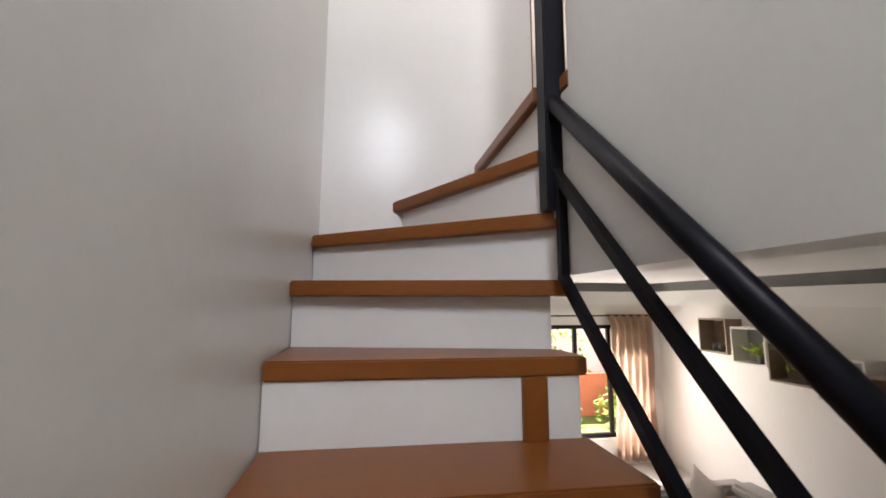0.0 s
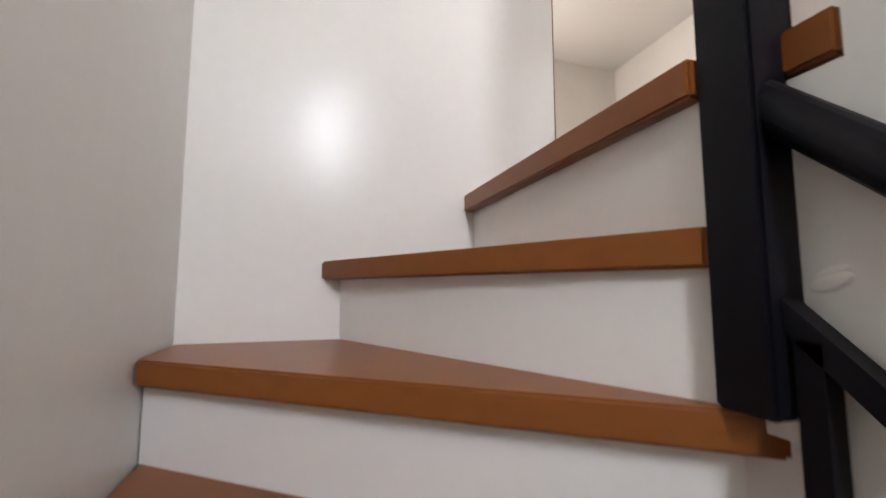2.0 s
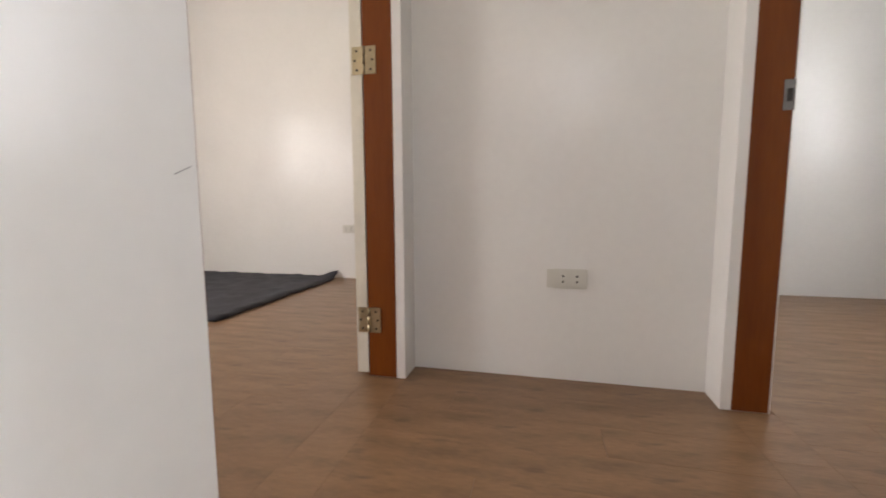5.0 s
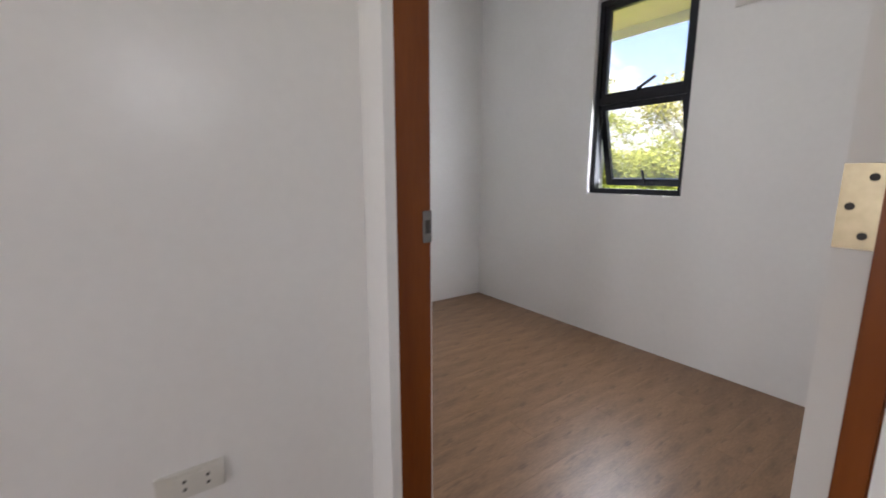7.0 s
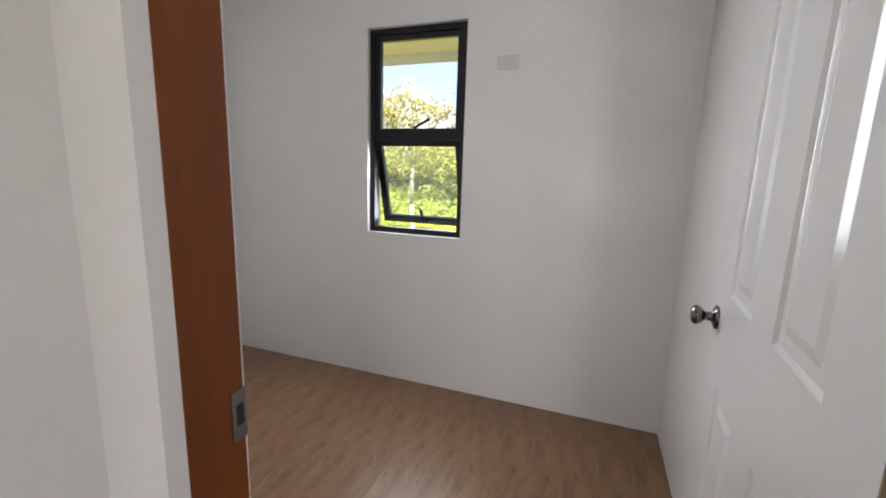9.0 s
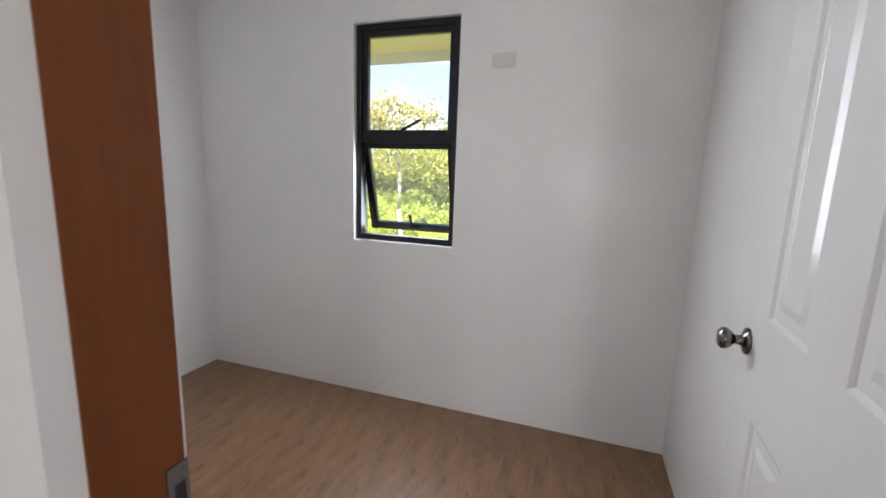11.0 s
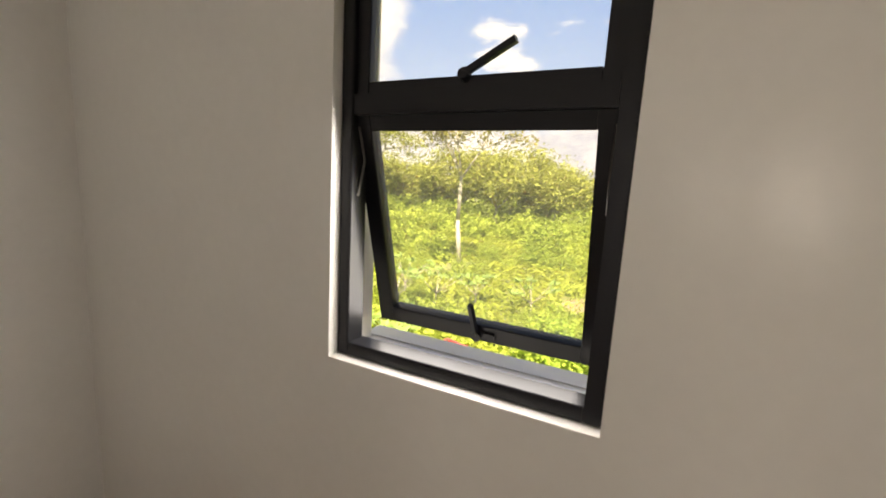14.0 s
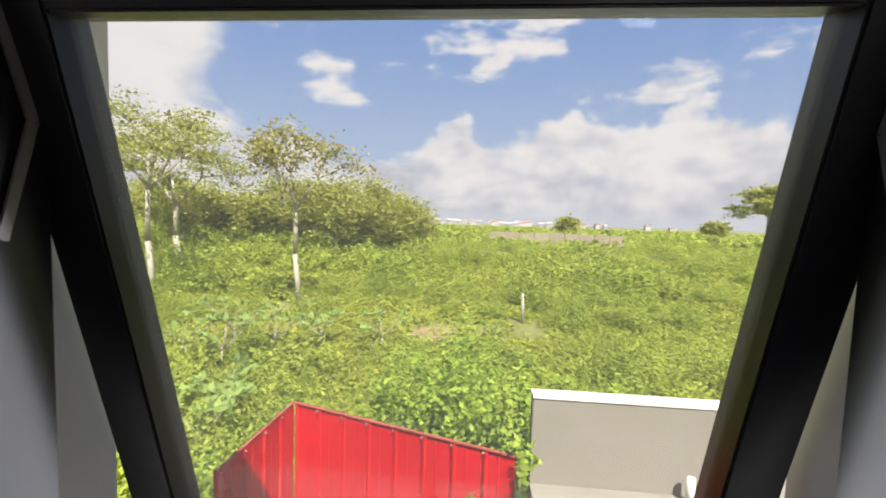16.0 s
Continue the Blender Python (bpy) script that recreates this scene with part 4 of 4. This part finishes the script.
for i in range(49):
    a = radians(-90 - 80 + 160 * i / 48)
    cols.append([bm.verts.new((math.cos(a), math.sin(a), zz)) for zz in (-0.02, 0.9)])
for i in range(48):
    bm.faces.new((cols[i][0], cols[i + 1][0], cols[i + 1][1], cols[i][1]))
drum = part("backdrop", bm, sky_m)
drum.matrix_world = Matrix.Translation((2.5, -2.6, 0)) @ Matrix.Scale(RAD, 4)
tagged(drum, "blue sky with white cumulus clouds", "sky", kind="structure")

# ---- living room seen below the stairs ----
OAK = mat("greyed_oak_board", (0.30, 0.22, 0.16), 0.5, 0.12, 4, 60, 0.01, stretch=(1, 0.4, 3))
SHELF_W = mat("white_shelf_board", (0.72, 0.7, 0.66), 0.45, 0.03)
SHELF_G = mat("grey_shelf_back", (0.33, 0.35, 0.34), 0.5, 0.04)
POT = mat("black_pot", (0.03, 0.03, 0.03), 0.5)
LINEN = leaf_mat("beige_curtain", (0.60, 0.46, 0.37), (0.50, 0.37, 0.29), 0.0, 8.0)


def cube_shelf(y0, y1, z0, z1, dark):
    t = thing("cube_shelf", "brown oak wall cube shelf" if dark else "white wall cube shelf with a grey back", "shelf", "wall cube shelves", (EAST, (y0 + y1) / 2, (z0 + z1) / 2))
    m, w, h, th, dp = OAK if dark else SHELF_W, (y1 - y0) / 2, (z1 - z0) / 2, 0.018, 0.2
    for nm, d in (("top_board", (-dp, 0, -w, w, h - th, h)), ("bottom_board", (-dp, 0, -w, w, -h, -h + th)), ("side_board", (-dp, 0, -w, -w + th, -h + th, h - th)), ("side_board", (-dp, 0, w - th, w, -h + th, h - th))):
        boxes(nm, m, [d], t, bev=0.002)
    boxes("back_board", OAK if dark else SHELF_G, [(-0.014, -0.002, -w + th, w - th, -h + th, h - th)], t)


def potted(x, y, z, s=1.0):
    t = thing("potted_plant", "small green plant in a black pot", "plant", "shelf plants", (x, y, z))
    bm = bmesh.new()
    tube(bm, (0, 0, 0), (0, 0, 0.085 * s), 0.042 * s, 0.056 * s, 14)
    part("pot", bm, POT, t)
    c = rng.normal(size=(46, 3)) * (0.06 * s, 0.08 * s, 0.03 * s) + (0, 0, 0.15 * s)
    bm = bmesh.new()
    for p in c[::6]:
        tube(bm, (0, 0, 0.08 * s), tuple(p), 0.003, 0.002, 5)
    part("stems", bm, VINE, t)
    leaf_mesh("leaves", c, 0.045 * s, VINE, t)


for y0, y1, z0, z1, dark in ((2.0, 2.37, -1.16, -0.80, True), (1.57, 1.95, -1.225, -0.87, False), (1.17, 1.56, -1.335, -0.98, True), (0.78, 1.15, -1.42, -1.06, False), (0.38, 0.76, -1.52, -1.16, True)):
    cube_shelf(y0, y1, z0, z1, dark)
potted(EAST - 0.12, 1.68, -1.205, 1.0)
potted(EAST - 0.12, 1.25, -1.317, 1.0)
potted(EAST - 0.12, 0.92, -1.402, 1.1)
bm = bmesh.new()
for k, (dy, dz) in enumerate(((0.0, 0.0), (0.08, 0.0))):
    tube(bm, (EAST - 0.12, 2.15 + dy, -1.142), (EAST - 0.12, 2.15 + dy, -1.06), 0.03, 0.034, 12)
tagged(part("glass_jar", bm, mat("smoked_glass", (0.12, 0.11, 0.1), 0.1, spec=0.8), smooth=True), "pair of small smoked glass jars on the shelf", "jar")

rod = thing("curtain_rod", "thin black curtain rod with end knobs", "curtain rod")
bm = bmesh.new()
tube(bm, (2.3, NORTH - 0.09, -0.80), (3.93, NORTH - 0.09, -0.80), 0.009, seg=10)
part("rod", bm, STEEL, rod, smooth=True)
bm = bmesh.new()
bmesh.ops.create_uvsphere(bm, u_segments=10, v_segments=8, radius=0.022, matrix=Matrix.Translation((3.94, NORTH - 0.09, -0.80)))
part("finial", bm, STEEL, rod, smooth=True)
bm = bmesh.new()
box(bm, 3.6, 3.62, NORTH - 0.09, NORTH, -0.815, -0.80)
part("bracket", bm, STEEL, rod)


def curtain(x0, x1, z0, z1, y, folds, seed):
    bm, rows = bmesh.new(), []
    for j in range(26):
        v = j / 25
        pinch = 1 - 0.12 * math.exp(-((v - 0.42) / 0.16) ** 2)
        row = []
        for i in range(61):
            uu = i / 60
            xx = (x0 + x1) / 2 + (uu - 0.5) * (x1 - x0) * pinch
            if v > 0.93:
                xx -= 0.07 * (1 - uu) * (v - 0.93) / 0.07
            row.append(bm.verts.new((xx, y + 0.032 * math.sin(uu * folds * math.tau + seed + 0.5 * v) + 0.008 * noise.noise((uu * 6, v * 3, seed)), z0 + (z1 - z0) * v)))
        rows.append(row)
    for j in range(25):
        for i in range(60):
            bm.faces.new((rows[j][i], rows[j][i + 1], rows[j + 1][i + 1], rows[j + 1][i]))
    bmesh.ops.solidify(bm, geom=list(bm.faces), thickness=0.004)
    tagged(part("curtain", bm, LINEN, smooth=True), "beige linen curtain hanging from the rod", "curtain")


curtain(3.27, 3.86, -2.6, -0.78, NORTH - 0.09, 6, 0.4)

# sofa with cushions
SOFA = mat("grey_sofa_cloth", (0.42, 0.4, 0.37), 0.9, 0.06, 5, 120, 0.03)
sofa = thing("sofa", "light grey cloth sofa with loose cushions", "sofa", at=(2.9, 0.82, G0))
for nm, d in (("seat", (-0.45, 0.6, -0.8, 0.8, 0.12, 0.36)), ("backrest", (0.46, 0.68, -0.8, 0.8, 0.36, 0.46)), ("armrest", (-0.45, 0.68, 0.802, 0.97, 0.12, 0.42)), ("armrest", (-0.45, 0.68, -0.97, -0.802, 0.12, 0.42))):
    boxes(nm, SOFA, [d], sofa, bev=0.03)
for dx in (-0.4, 0.6):
    for dy in (-0.9, 0.9):
        bm = bmesh.new()
        tube(bm, (dx, dy, 0), (dx, dy, 0.125), 0.02, 0.03, 10)
        part("leg", bm, JAMB, sofa)


def cushion(x, y, z, s, material, label, rz, tilt):
    bm = bmesh.new()
    k = 12
    for side in (1, -1):
        rows = []
        for j in range(k + 1):
            row = []
            for i in range(k + 1):
                a, b = 2 * i / k - 1, 2 * j / k - 1
                puffy = 0.10 * s * ((1 - a ** 4) * (1 - b ** 4)) ** 0.7
                pull = 1 + 0.10 * (a * a * b * b)
                row.append(bm.verts.new((a * s / 2 * pull, side * puffy, b * s / 2 * pull)))
            rows.append(row)
        for j in range(k):
            for i in range(k):
                bm.faces.new((rows[j][i], rows[j][i + 1], rows[j + 1][i + 1], rows[j + 1][i]))
    bmesh.ops.remove_doubles(bm, verts=bm.verts, dist=1e-4)
    bmesh.ops.recalc_face_normals(bm, faces=bm.faces)
    ob = tagged(part("cushion", bm, material, smooth=True), label, "cushion", "sofa cushions")
    ob.matrix_world = pose(x, y, z, tilt, 0, rz)


cushion(2.62, 1.04, G0 + 0.56, 0.42, mat("beige_cushion", (0.55, 0.48, 0.42), 0.9), "beige square cushion standing on the sofa", 75, 12)
cushion(2.56, 0.74, G0 + 0.54, 0.38, mat("yellow_cushion", (0.62, 0.30, 0.05), 0.9, 0.2, 14), "mustard yellow patterned cushion on the sofa", 80, 14)
cushion(2.7, 0.47, G0 + 0.56, 0.42, mat("cream_cushion", (0.66, 0.6, 0.52), 0.9), "cream square cushion leaning on the sofa", 70, 12)

# garden seen through the front window
boxes("garden_wall", mat("red_garden_wall", (0.55, 0.16, 0.09), 0.8), [(0.5, 9.0, NORTH + 2.6, NORTH + 2.75, GROUND, -2.0)], kind="structure")
boxes("garden_wall_upper", mat("white_garden_wall", (0.8, 0.78, 0.74), 0.8), [(0.5, 9.0, NORTH + 4.0, NORTH + 4.2, GROUND, -0.9)], kind="structure")
q = np.concatenate([dome(*p, 220) for p in ((3.2, NORTH + 1.6, 0.35, 0.75), (4.6, NORTH + 1.9, 0.4, 0.9), (5.6, NORTH + 2.2, 0.4, 0.7), (4.2, NORTH + 3.4, 0.6, 2.4))])
tagged(leaf_mesh("garden_plants", q, 0.09, CASSAVA, kind="stuff"), "yellow-green garden plants by the wall", "plants")

# ---- floor planks ----
PW, PL, GAP = 0.152, 1.22, 0.0004


def plank_mesh(w, length):
    bm = bmesh.new()
    box(bm, 0, w - GAP, 0, length - GAP, -0.004, 0.0)
    for v in bm.verts:
        if v.co.z > -0.001:
            v.co.x += 0.0001 if v.co.x < 0.01 else -0.0001
            v.co.y += 0.0001 if v.co.y < 0.01 else -0.0001
    return mesh_from("plank", bm, FLOOR)


SHARED = {}


def lay(x0, x1, y0, y1, seed):
    """Planks along y over one rectangle of floor, ends staggered."""
    i, x = 0, x0
    while x < x1 - 0.01:
        w = min(PW, x1 - x)
        y = y0
        first = ((i * 0.37 + seed) % 1.0) * PL
        while y < y1 - 0.01:
            ln = min(first if (y == y0 and first > 0.15) else PL, y1 - y)
            key = (round(w, 3), round(ln, 3))
            if key not in SHARED:
                SHARED[key] = plank_mesh(w, ln)
            ob = new("plank", SHARED[key])
            ob.parent = floor
            ob.location = (x, y, 0.0)
            y += ln
        x += w
        i += 1


lay(0.802, OUT_X, -0.882, 0.166, 0.1)
lay(0.99, JX, 0.166, 0.306, 0.6)
lay(1.182, JX, -1.02, -0.882, 0.3)
lay(WEST2, EAST, SOUTH, -1.02, 0.45)
lay(0.0, EAST, 0.306, NORTH, 0.2)
